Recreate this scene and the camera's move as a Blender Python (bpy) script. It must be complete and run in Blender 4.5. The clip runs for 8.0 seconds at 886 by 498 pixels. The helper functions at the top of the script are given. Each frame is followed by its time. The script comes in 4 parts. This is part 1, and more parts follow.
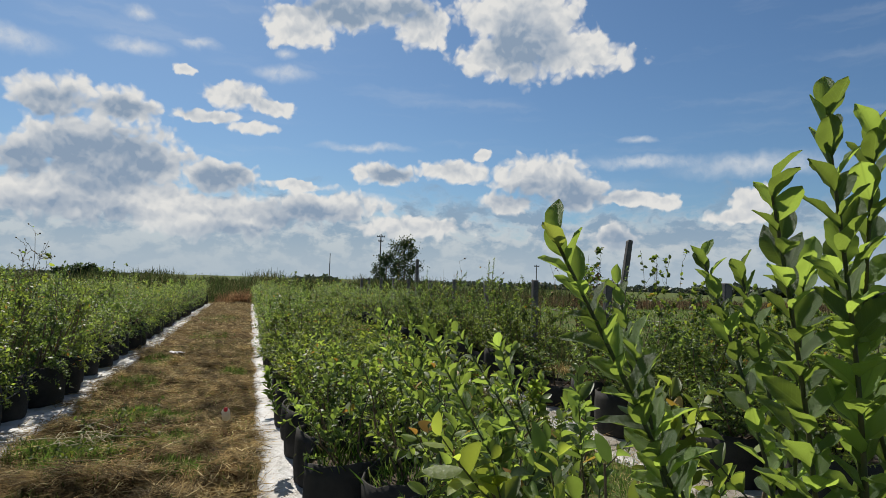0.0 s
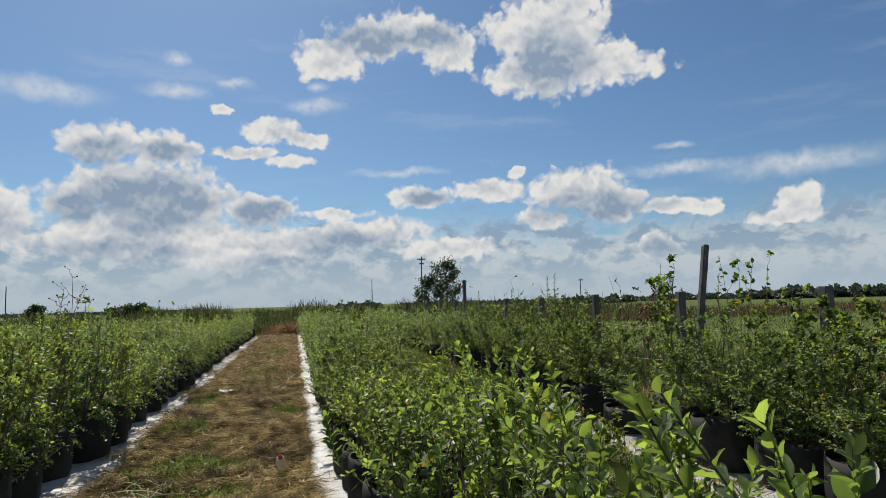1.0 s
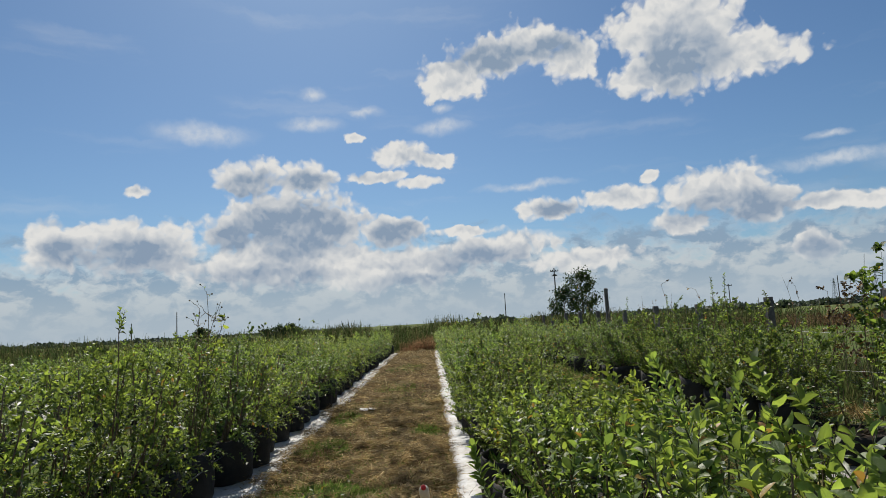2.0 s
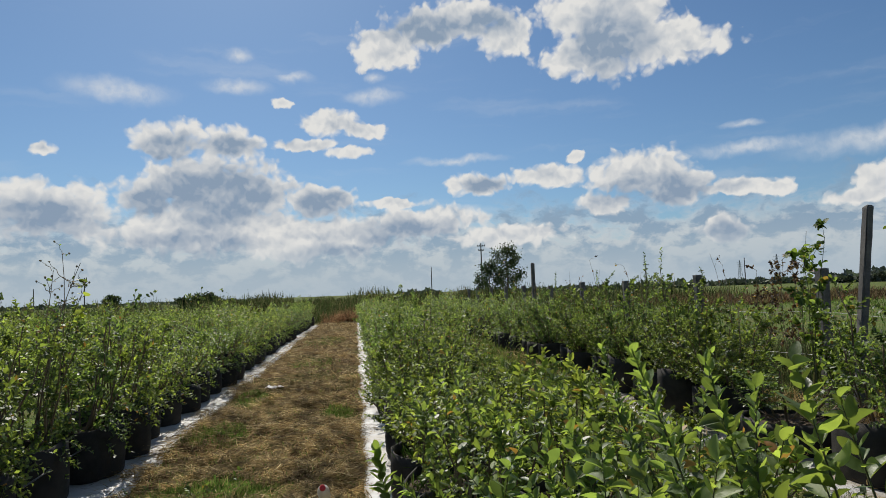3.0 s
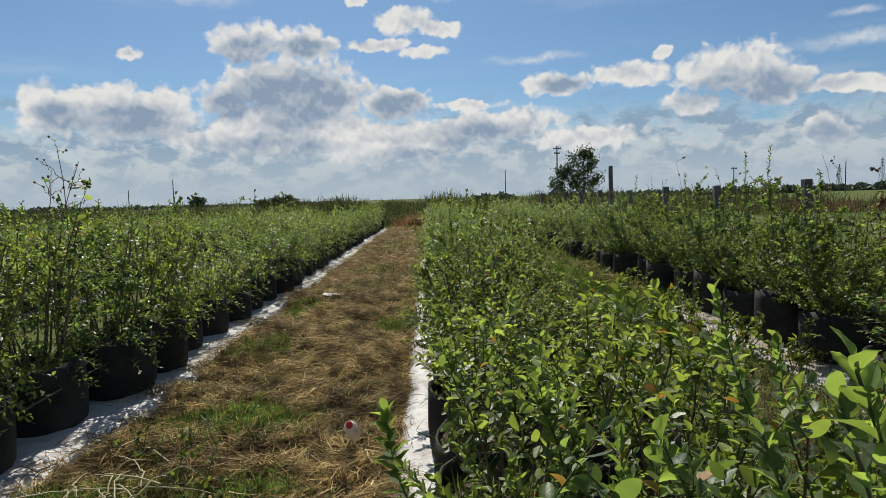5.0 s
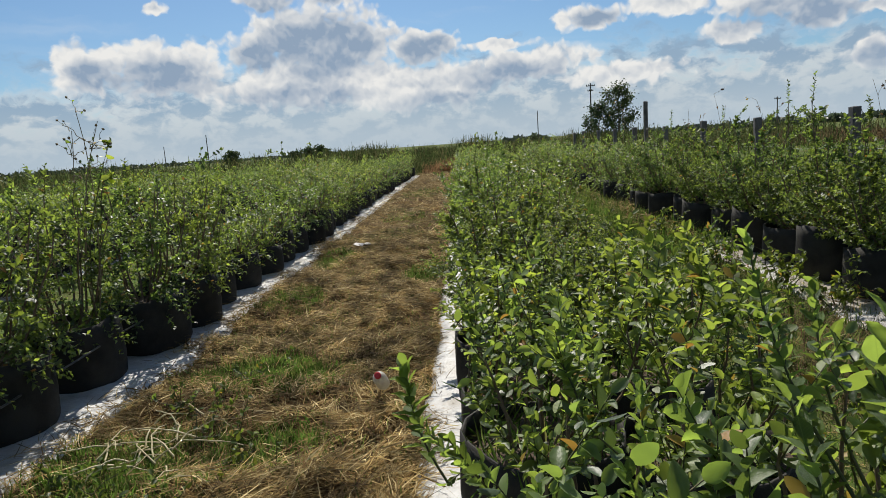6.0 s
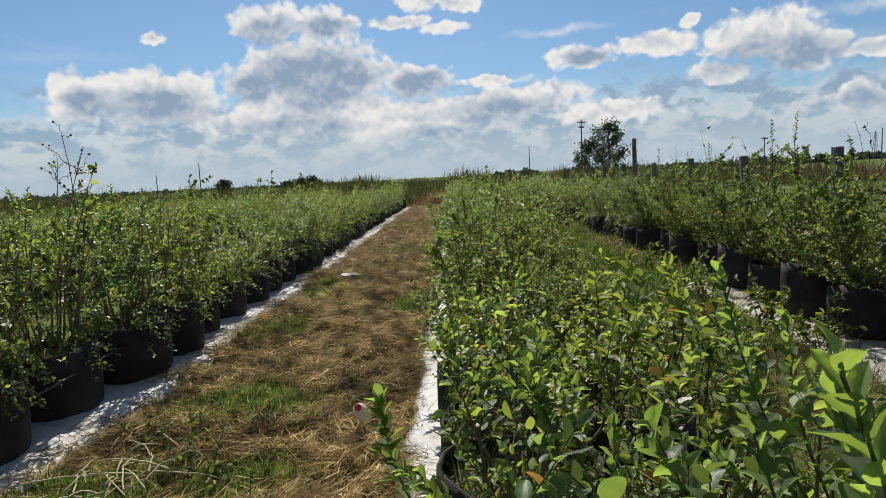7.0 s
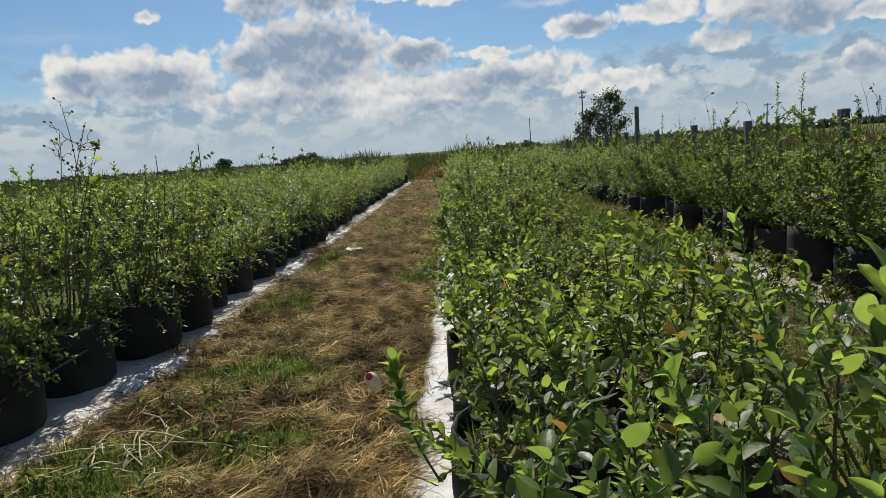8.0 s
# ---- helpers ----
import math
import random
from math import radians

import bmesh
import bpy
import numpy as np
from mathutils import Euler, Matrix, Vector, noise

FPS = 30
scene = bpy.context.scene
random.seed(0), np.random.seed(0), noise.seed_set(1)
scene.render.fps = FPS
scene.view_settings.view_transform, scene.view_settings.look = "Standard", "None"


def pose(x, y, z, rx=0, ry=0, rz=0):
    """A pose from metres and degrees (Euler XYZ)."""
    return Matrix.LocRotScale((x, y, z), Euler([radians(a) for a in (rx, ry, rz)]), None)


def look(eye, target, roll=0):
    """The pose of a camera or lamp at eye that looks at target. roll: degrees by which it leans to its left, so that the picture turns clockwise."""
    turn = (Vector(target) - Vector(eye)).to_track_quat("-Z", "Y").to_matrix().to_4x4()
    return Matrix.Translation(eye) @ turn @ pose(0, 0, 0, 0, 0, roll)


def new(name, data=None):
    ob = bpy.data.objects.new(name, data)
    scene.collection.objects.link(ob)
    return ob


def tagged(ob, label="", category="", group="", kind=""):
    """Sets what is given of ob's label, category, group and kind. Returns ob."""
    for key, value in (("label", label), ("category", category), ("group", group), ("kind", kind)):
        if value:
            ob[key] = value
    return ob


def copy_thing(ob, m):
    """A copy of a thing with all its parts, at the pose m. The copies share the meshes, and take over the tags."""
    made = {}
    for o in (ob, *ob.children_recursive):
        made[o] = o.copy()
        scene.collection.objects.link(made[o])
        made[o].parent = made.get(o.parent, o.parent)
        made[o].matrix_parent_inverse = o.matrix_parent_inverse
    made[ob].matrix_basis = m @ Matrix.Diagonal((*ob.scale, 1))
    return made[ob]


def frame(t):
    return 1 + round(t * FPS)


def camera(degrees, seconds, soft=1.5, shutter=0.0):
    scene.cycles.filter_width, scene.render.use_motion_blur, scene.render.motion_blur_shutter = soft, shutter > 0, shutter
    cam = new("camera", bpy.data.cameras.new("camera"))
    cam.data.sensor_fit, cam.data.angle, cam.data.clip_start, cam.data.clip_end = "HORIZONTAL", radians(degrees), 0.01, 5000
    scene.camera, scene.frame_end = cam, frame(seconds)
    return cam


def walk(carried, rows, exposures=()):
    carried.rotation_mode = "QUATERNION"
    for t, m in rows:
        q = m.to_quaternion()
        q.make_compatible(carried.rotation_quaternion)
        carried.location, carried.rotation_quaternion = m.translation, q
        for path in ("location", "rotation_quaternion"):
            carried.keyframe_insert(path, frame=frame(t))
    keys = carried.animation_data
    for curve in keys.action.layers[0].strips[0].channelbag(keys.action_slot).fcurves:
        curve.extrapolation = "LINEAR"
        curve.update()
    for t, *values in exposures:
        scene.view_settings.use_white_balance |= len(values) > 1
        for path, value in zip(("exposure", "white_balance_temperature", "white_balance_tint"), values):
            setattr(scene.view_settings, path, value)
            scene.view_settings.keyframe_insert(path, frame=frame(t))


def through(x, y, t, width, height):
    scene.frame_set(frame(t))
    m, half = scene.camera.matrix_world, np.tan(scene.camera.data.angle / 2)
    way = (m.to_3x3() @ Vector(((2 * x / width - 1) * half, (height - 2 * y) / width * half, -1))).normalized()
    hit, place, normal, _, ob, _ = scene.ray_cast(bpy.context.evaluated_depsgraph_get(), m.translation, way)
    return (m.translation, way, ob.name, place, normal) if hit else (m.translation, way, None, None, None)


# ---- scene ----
# Rows of potted blueberry bushes run along +y; the mown path lies between x = -1.9 and x = 0.
cam = camera(70.0, 8.0, soft=0.75)

PATH = [
    (0, (-0.109, -1.019, 1.485), (0.472, 0.892, 1.589), 1.7),
    (0.5, (-0.043, -0.687, 1.474), (0.516, 1.232, 1.402), 1.4),
    (1, (-0.148, -0.377, 1.509), (0.312, 1.562, 1.677), -1.6),
    (1.5, (-0.159, -0.078, 1.465), (0.239, 1.877, 1.614), -1.9),
    (2, (-0.156, 0.361, 1.469), (-0.101, 2.347, 1.699), -3.3),
    (3.3, (0.008, 1.322, 1.451), (0.376, 3.286, 1.518), -1.4),
    (3.5, (0.013, 1.421, 1.443), (0.415, 3.38, 1.459), -1.0),
    (4, (0.035, 1.712, 1.431), (0.302, 3.693, 1.384), 0.1),
    (4.5, (0.122, 1.859, 1.449), (0.485, 3.824, 1.359), -0.1),
    (5, (0.231, 2.0, 1.467), (0.267, 3.993, 1.306), -1.7),
    (5.2, (0.264, 2.04, 1.467), (0.216, 4.032, 1.298), -1.7),
    (6.3, (0.32, 2.09, 1.477), (0.261, 4.057, 1.12), -4.9),
    (6.5, (0.341, 2.076, 1.491), (0.318, 4.048, 1.155), -4.7),
    (7, (0.335, 2.1, 1.457), (0.289, 4.086, 1.23), -3.0),
    (7.5, (0.316, 2.096, 1.528), (0.22, 4.094, 1.553), -1.8),
    (8, (0.304, 2.1, 1.421), (0.246, 4.075, 1.116), -4.3),
]
walk(cam, [(t, look(eye, target, roll)) for t, eye, target, roll in PATH],
     exposures=((0, 0.0), (0.5, -0.15), (1, 0.0), (2, -0.02), (3.5, 0.0), (5, 0.02), (5.5, 0.08), (6.3, 0.17), (6.6, 0.17), (7.0, 0.15), (7.5, 0.04), (8, 0.06)))

# ---- light and sky ----
SUN_AZ, SUN_EL = radians(-10.0), radians(47.0)
SUN_STRENGTH, SKY_STRENGTH = 5.0, 0.066
scene.view_settings.exposure = 0.0

sun = new("sun", bpy.data.lights.new("sun", "SUN"))
sun.data.energy, sun.data.angle, sun.data.color = SUN_STRENGTH, radians(0.55), (1.0, 0.94, 0.84)
to_sun = Vector((math.sin(SUN_AZ) * math.cos(SUN_EL), math.cos(SUN_AZ) * math.cos(SUN_EL), math.sin(SUN_EL)))
sun.matrix_world = look(to_sun * 100, (0, 0, 0))

# Cumulus puffs: azimuth, elevation, half width, half height in degrees.
CLOUDS = """23.4 23.2 5.1 3.1;22.5 20.1 4.5 2.3;28.2 20.1 5.0 1.9;25.5 24.1 3.2 2.6;3.5 21.5 3.0 2.0;7.2 23.2 3.9 1.7
10.9 23.8 3.4 1.8;14.5 21.8 2.5 1.5;-6.1 16.9 0.8 0.35
-1.7 15.2 3.0 1.0;1.1 14.6 2.3 0.8;-4.1 13.4 2.4 0.5;0.0 12.6 1.9 0.5;-15.6 13.4 2.9 1.6;-10.4 13.4 2.7 1.3
-17.4 9.0 2.4 1.8;-12.8 9.6 4.3 2.8;-8.8 9.5 4.1 2.3;-2.7 8.4 2.9 1.5;3.7 8.2 3.0 0.5
20.3 11.5 1.0 0.5;11.7 9.6 2.9 1.1;17.7 9.9 3.1 1.0;25.7 9.7 3.9 1.8;28.5 8.2 2.8 1.8;22.6 7.1 2.5 1.0
32.8 7.8 3.1 0.7;36.1 7.3 1.3 0.6;43.0 7.3 1.7 1.4;41.7 6.2 2.7 0.6
6.2 6.3 5.1 1.4;13.9 4.8 4.6 1.1;32.4 4.3 1.8 1.1;-29.3 7.4 2.9 2.0;-24.1 7.4 4.6 2.1
-24.5 12.1 1.2 0.6;-12 6 9 2.0;-3 5 8 1.8"""
# Thin, soft streaks.
WISPS = "9.5 11.8 4.6 0.45;34.6 10.8 6.0 0.6;43.5 10.2 7.0 1.1;34.0 12.7 1.7 0.35;-19.2 16.9 4.6 1.1;-10 18 3 0.8;9 7.2 4 0.5;2 17.5 3 0.7;-9.6 20.4 1.4 0.7;-5.0 19.0 2.0 0.5;2.4 18.9 1.1 0.5"
# Their thick, grey hearts.
CORES = """23.8 20.7 2.9 2.3;7.2 23.1 3.3 1.1;13.0 23.3 2.2 1.0;-15.6 12.8 2.1 1.0;-10.6 13.1 2.0 0.8;-11.5 9.0 4.8 2.3
-17.0 8.3 1.8 1.1;-2.7 8.0 2.2 1.3;4.7 5.1 3.8 1.4;12.0 9.4 1.6 0.7;26.8 7.9 4.3 1.3;32.4 4.1 1.4 0.8
0.1 3.6 4.4 0.8;-14.1 4.7 5.0 1.0;-24.5 6.5 3.7 1.5;-29.7 7.0 1.5 1.0"""


class Nodes:
    """Short calls for wiring one node tree."""

    def __init__(self, tree):
        self.tree = tree
        tree.nodes.clear()

    def make(self, kind, **values):
        node = self.tree.nodes.new(kind)
        for key, value in values.items():
            setattr(node, key, value)
        return node

    def feed(self, node, **inputs):
        for key, value in inputs.items():
            slot = node.inputs[int(key[1:])] if key[0] == "i" and key[1:].isdigit() else node.inputs[key.replace("_", " ")]
            if isinstance(value, bpy.types.NodeSocket):
                self.tree.links.new(value, slot)
            else:
                slot.default_value = value
        return node

    def math(self, op, *values, clamp=False):
        node = self.make("ShaderNodeMath", operation=op, use_clamp=clamp)
        return self.feed(node, **{f"i{n}": v for n, v in enumerate(values)}).outputs[0]

    def vec(self, op, *values):
        node = self.make("ShaderNodeVectorMath", operation=op)
        self.feed(node, **{f"i{n}": v for n, v in enumerate(values)})
        return node.outputs["Value"] if op == "LENGTH" else node.outputs[0]

    def noise(self, vector, scale, detail=4.0, rough=0.55):
        node = self.make("ShaderNodeTexNoise")
        self.feed(node, Scale=scale, Detail=detail, Roughness=rough)
        if vector is not None:
            self.feed(node, Vector=vector)
        return node

    def ramp(self, value, a, b, lo=0.0, hi=1.0, smooth=True):
        node = self.make("ShaderNodeMapRange", interpolation_type="SMOOTHSTEP" if smooth else "LINEAR")
        return self.feed(node, i0=value, i1=a, i2=b, i3=lo, i4=hi).outputs[0]

    def mix(self, fac, a, b, blend="MIX"):
        node = self.make("ShaderNodeMix", data_type="RGBA", blend_type=blend)
        return self.feed(node, i0=fac, i6=a, i7=b).outputs[2]


def build_world():
    world = bpy.data.worlds.new("sky")
    scene.world = world
    world.use_nodes = True
    n = Nodes(world.node_tree)
    sky = n.make("ShaderNodeTexSky", sky_type="NISHITA", sun_disc=False, sun_elevation=SUN_EL, sun_rotation=SUN_AZ,
                 altitude=50.0, air_density=1.0, dust_density=0.6, ozone_density=1.6)
    way = n.make("ShaderNodeTexCoord").outputs["Generated"]
    parts = n.feed(n.make("ShaderNodeSeparateXYZ"), i0=way).outputs
    az = n.math("MULTIPLY", n.math("ARCTAN2", parts[0], parts[1]), 57.2958)
    el = n.math("MULTIPLY", n.math("ARCSINE", parts[2]), 57.2958)
    flat = n.feed(n.make("ShaderNodeCombineXYZ"), X=az, Y=el).outputs[0]
    # Uneven outlines: the map of the sky is shifted by turbulence at two sizes.
    for scale, size in ((0.3, 1.7), (1.1, 0.6)):
        shift = n.vec("SUBTRACT", n.noise(flat, scale, 3.0, 0.6).outputs["Color"], (0.5, 0.5, 0.5))
        flat = n.vec("ADD", flat, n.vec("MULTIPLY", shift, (size, size * 0.8, 0.0)))

    def puffs(text):
        total = None
        for item in text.replace("\n", ";").split(";"):
            a, e, w, h = [float(v) for v in item.split()]
            off = n.vec("MULTIPLY_ADD", flat, (1 / w, 1 / h, 0.0), (-a / w, -e / h, 0.0))
            here = n.math("SUBTRACT", 1.25, n.vec("LENGTH", off))
            total = here if total is None else n.math("SMOOTH_MAX", total, here, 0.25)
        return total

    def relief(at, sizes, detail):
        """Cauliflower heads: rounded cells of several sizes on a rolling swell."""
        total = n.math("MULTIPLY", n.math("SUBTRACT", n.noise(at, 0.4, detail, 0.6).outputs["Fac"], 0.5), 1.5)
        for scale, size in sizes:
            cell = n.make("ShaderNodeTexVoronoi", feature="SMOOTH_F1", voronoi_dimensions="2D")
            cell = n.feed(cell, Vector=at, Scale=scale, Smoothness=0.25).outputs["Distance"]
            total = n.math("MULTIPLY_ADD", n.math("SUBTRACT", 0.42, cell), size, total)
        return total

    fine = n.noise(flat, 0.9, 6.0, 0.57).outputs["Fac"]
    here = relief(flat, ((0.38, 0.50), (0.95, 0.40), (2.1, 0.20)), 2.0)
    # Where the heads fall away towards the sun they catch its light.
    heads = ((0.33, 0.60), (0.80, 0.42), (1.7, 0.22))
    calm, sunward = relief(flat, heads, 3.0), relief(n.vec("ADD", flat, (-0.1, 0.55, 0.0)), heads, 3.0)
    slope = n.math("SUBTRACT", calm, sunward)
    mass = puffs(CLOUDS)
    body = n.math("MULTIPLY_ADD", here, 0.9, mass)
    # Loose clouds over the rest of the sky, behind and above the view.
    wide = n.noise(way, 3.2, 7.0, 0.55).outputs["Fac"]
    away = n.ramp(n.math("MAXIMUM", n.math("MULTIPLY", n.math("ABSOLUTE", az), 0.6), el), 29.0, 36.0)
    loose = n.math("MULTIPLY", n.ramp(wide, 0.52, 0.66), away)
    cover = n.math("MAXIMUM", n.ramp(body, 0.05, 0.48), loose)
    # Thin rims let the light through; thick hearts are grey.
    thick = n.math("MULTIPLY_ADD", calm, 0.4, puffs(CORES))
    shade = n.math("MULTIPLY_ADD", n.ramp(thick, -0.5, 0.7), 0.74, n.math("MULTIPLY", n.ramp(n.math("MULTIPLY_ADD", calm, 0.4, mass), 0.2, 1.3), 0.34))
    shade = n.math("MAXIMUM", shade, n.math("MULTIPLY", n.ramp(wide, 0.6, 0.75), away))
    shade = n.math("SUBTRACT", shade, n.math("MULTIPLY", slope, 0.85), clamp=True)
    cloud = n.mix(shade, (0.75, 0.745, 0.725, 1), (0.25, 0.33, 0.44, 1))
    # Banks of farther cumulus low in the sky, sinking into pale haze.
    bank = n.noise(n.vec("MULTIPLY", flat, (0.30, 0.55, 1.0)), 1.0, 7.0, 0.6).outputs["Fac"]
    bank_tone = n.mix(n.ramp(n.math("MULTIPLY_ADD", slope, 0.14, bank), 0.42, 0.60), (0.255, 0.345, 0.455, 1), (0.58, 0.605, 0.62, 1))
    edge = n.math("ADD", el, n.math("MULTIPLY", n.math("SUBTRACT", bank, 0.5), 14.0))
    low = n.math("MULTIPLY", n.ramp(edge, 8.6, 4.4), 0.85)
    streak = n.math("MULTIPLY", n.ramp(n.noise(n.vec("MULTIPLY", flat, (0.05, 0.35, 1.0)), 1.0, 4.0).outputs["Fac"], 0.52, 0.8), 0.22)
    tint = [SKY_STRENGTH * c for c in (0.72, 0.95, 1.14)]
    blue = n.vec("MULTIPLY", sky.outputs[0], tint)
    wisp = n.math("MULTIPLY", n.ramp(puffs(WISPS), 0.0, 1.3), n.ramp(fine, 0.25, 0.7, 0.35, 0.85))
    streak = n.math("MAXIMUM", streak, wisp)
    tone = n.mix(streak, blue, (0.66, 0.69, 0.72, 1))
    tone = n.mix(low, tone, bank_tone)
    tone = n.mix(cover, tone, cloud)
    tone = n.mix(n.math("MULTIPLY", n.ramp(el, 5.5, 0.5), 0.85), tone, (0.405, 0.485, 0.555, 1))
    out = n.feed(n.make("ShaderNodeBackground"), Color=tone, Strength=1.0)
    n.feed(n.make("ShaderNodeOutputWorld"), Surface=out.outputs[0])


build_world()

# ---- materials ----


def material(name):
    mat = bpy.data.materials.new(name)
    mat.use_nodes = True
    return mat, Nodes(mat.node_tree)


def finish(n, base, rough=0.8, height=None, strength=0.3, distance=0.01, through=None, share=0.4, **more):
    shader = n.feed(n.make("ShaderNodeBsdfPrincipled"), Base_Color=base, Roughness=rough, **more)
    if height is not None:
        bump = n.feed(n.make("ShaderNodeBump"), Strength=strength, Distance=distance, Height=height)
        n.feed(shader, Normal=bump.outputs[0])
    surface = shader.outputs[0]
    if through is not None:
        clear = n.feed(n.make("ShaderNodeBsdfTranslucent"), Color=through)
        surface = n.feed(n.make("ShaderNodeMixShader"), i0=share, i1=surface, i2=clear.outputs[0]).outputs[0]
    n.feed(n.make("ShaderNodeOutputMaterial"), Surface=surface)


def place(n):
    return n.make("ShaderNodeNewGeometry").outputs["Position"]


def leaf_material(name, dark, light, glow, odd=0.965, single=False, share=0.36, gloss=0.5, young=1.5):
    """Leaves: green varied leaf by leaf, some yellow, orange or brown; light shines through them."""
    mat, n = material(name)
    spot = n.make("ShaderNodeObjectInfo").outputs["Random"] if single else n.make("ShaderNodeNewGeometry").outputs["Random Per Island"]
    again = n.math("FRACT", n.math("MULTIPLY", spot, 37.7))
    green = n.mix(n.math("POWER", again, young), dark, light)
    glows = n.mix(n.math("POWER", again, 1.4), [c * 0.28 for c in glow[:3]] + [1], glow)
    grain = n.noise(n.make("ShaderNodeTexCoord").outputs["Object"], 60.0, 3.0)
    green = n.mix(n.math("MULTIPLY", grain.outputs["Fac"], 0.35), green, [c * 0.5 for c in dark[:3]] + [1])
    if not single:
        # Clumps of younger and older leaves, with lit sprays and dark gaps painted in.
        clump_noise = n.noise(n.make("ShaderNodeTexCoord").outputs["Object"], 5.5, 3.0).outputs["Fac"]
        clump_tone = n.mix(n.ramp(clump_noise, 0.36, 0.64), (0.62, 0.64, 0.60, 1), (1.22, 1.20, 1.02, 1))
        green, glows = n.vec("MULTIPLY", green, clump_tone), n.vec("MULTIPLY", glows, clump_tone)
        # Every bush has its own shade and warmth.
        bush_tone = n.make("ShaderNodeObjectInfo").outputs["Random"]
        shade = n.mix(bush_tone, (0.78, 0.88, 1.0, 1), (1.14, 1.08, 0.93, 1))
        green, glows = n.vec("MULTIPLY", green, shade), n.vec("MULTIPLY", glows, shade)
    if single:
        # Each leaf's own frame runs along x, with the midrib at y = 0.
        parts = n.feed(n.make("ShaderNodeSeparateXYZ"), i0=n.make("ShaderNodeTexCoord").outputs["Object"]).outputs
        off = n.math("ABSOLUTE", parts[1])
        vein = n.math("SINE", n.math("MULTIPLY", n.math("SUBTRACT", parts[0], n.math("MULTIPLY", off, 0.9)), 62.0))
        rib = n.math("MAXIMUM", n.ramp(off, 0.022, 0.006), n.math("MULTIPLY", n.ramp(vein, 0.80, 1.0), 0.35))
        green = n.mix(n.math("MULTIPLY", rib, 0.5), green, (0.16, 0.24, 0.07, 1))
        glows = n.mix(n.math("MULTIPLY", rib, 0.45), glows, [c * 0.45 for c in glow[:3]] + [1])
    turned = n.ramp(spot, odd, odd + 0.004)
    hue = n.mix(n.math("FRACT", n.math("MULTIPLY", spot, 911.3)), (0.40, 0.30, 0.05, 1), (0.36, 0.15, 0.04, 1))
    finish(n, n.mix(turned, green, hue), n.ramp(again, 0, 1, 0.45, 0.62), grain.outputs["Fac"], 0.6, 0.004,
           through=n.mix(turned, glows, n.mix(0.3, hue, (0.6, 0.4, 0.05, 1))), share=share, Specular_IOR_Level=gloss)
    return mat


def plain(name, a, b, scale, rough, bump=0.3, distance=0.005, detail=5.0, fine=9.0, **more):
    """A surface of two tones, broken up at a large and a fine scale."""
    mat, n = material(name)
    at = place(n)
    big, small = n.noise(at, scale, detail), n.noise(at, scale * fine, detail)
    fac = n.math("ADD", n.math("MULTIPLY", big.outputs["Fac"], 0.65), n.math("MULTIPLY", small.outputs["Fac"], 0.35))
    finish(n, n.mix(n.ramp(fac, 0.35, 0.65), a, b), rough, small.outputs["Fac"], bump, distance, **more)
    return mat


def strands(name, stops, through=0.25):
    """Straw or grass, each blade of its own tone."""
    mat, n = material(name)
    spot = n.make("ShaderNodeNewGeometry").outputs["Random Per Island"]
    ramp = n.make("ShaderNodeValToRGB")
    while len(ramp.color_ramp.elements) < len(stops):
        ramp.color_ramp.elements.new(0.5)
    for k, colour in enumerate(stops):
        ramp.color_ramp.elements[k].position = k / (len(stops) - 1)
        ramp.color_ramp.elements[k].color = (*colour, 1)
    n.feed(ramp, Fac=spot)
    patch = n.math("MULTIPLY", n.ramp(n.noise(place(n), 1.3, 4.0).outputs["Fac"], 0.32, 0.68, 0.6, 1.3), n.ramp(n.noise(place(n), 7.0, 4.0).outputs["Fac"], 0.38, 0.62, 0.35, 1.3))
    tone = n.vec("MULTIPLY", ramp.outputs[0], patch)
    finish(n, tone, 0.8, through=tone, share=through, Specular_IOR_Level=0.12)
    return mat


LEAF_NEAR = leaf_material("blueberry_leaf_near", (0.052, 0.096, 0.023, 1), (0.232, 0.302, 0.080, 1), (0.65, 0.82, 0.125, 1), 0.965, share=0.45, gloss=0.7, young=0.85)
LEAF_BIG = leaf_material("blueberry_leaf_shoot", (0.044, 0.092, 0.024, 1), (0.160, 0.250, 0.070, 1), (0.60, 0.82, 0.120, 1), 0.9965, True, 0.46, 0.5)
LEAF_FAR = leaf_material("blueberry_leaf_row", (0.022, 0.053, 0.013, 1), (0.165, 0.238, 0.070, 1), (0.56, 0.75, 0.125, 1), 0.986, share=0.41, gloss=0.75)
LEAF_DEEP = leaf_material("blueberry_leaf_deep", (0.021, 0.049, 0.017, 1), (0.188, 0.256, 0.076, 1), (0.56, 0.73, 0.122, 1), 0.986, share=0.39, gloss=0.55)
LEAF_WEED = leaf_material("weed_leaf", (0.040, 0.088, 0.018, 1), (0.15, 0.215, 0.045, 1), (0.48, 0.62, 0.09, 1), 0.93, share=0.5)
LEAF_TREE = leaf_material("tree_leaf", (0.026, 0.052, 0.020, 1), (0.050, 0.085, 0.030, 1), (0.12, 0.18, 0.05, 1), 0.99)
# Distance haze over the far woods is mixed into this pale leaf colour.
LEAF_HAZY_WOODS = leaf_material("hazed_far_wood_leaf", (0.075, 0.095, 0.075, 1), (0.095, 0.115, 0.09, 1), (0.12, 0.16, 0.10, 1), 0.999)
LEAF_DRY = leaf_material("dry_leaf", (0.10, 0.055, 0.03, 1), (0.16, 0.09, 0.045, 1), (0.20, 0.11, 0.05, 1), 0.8)
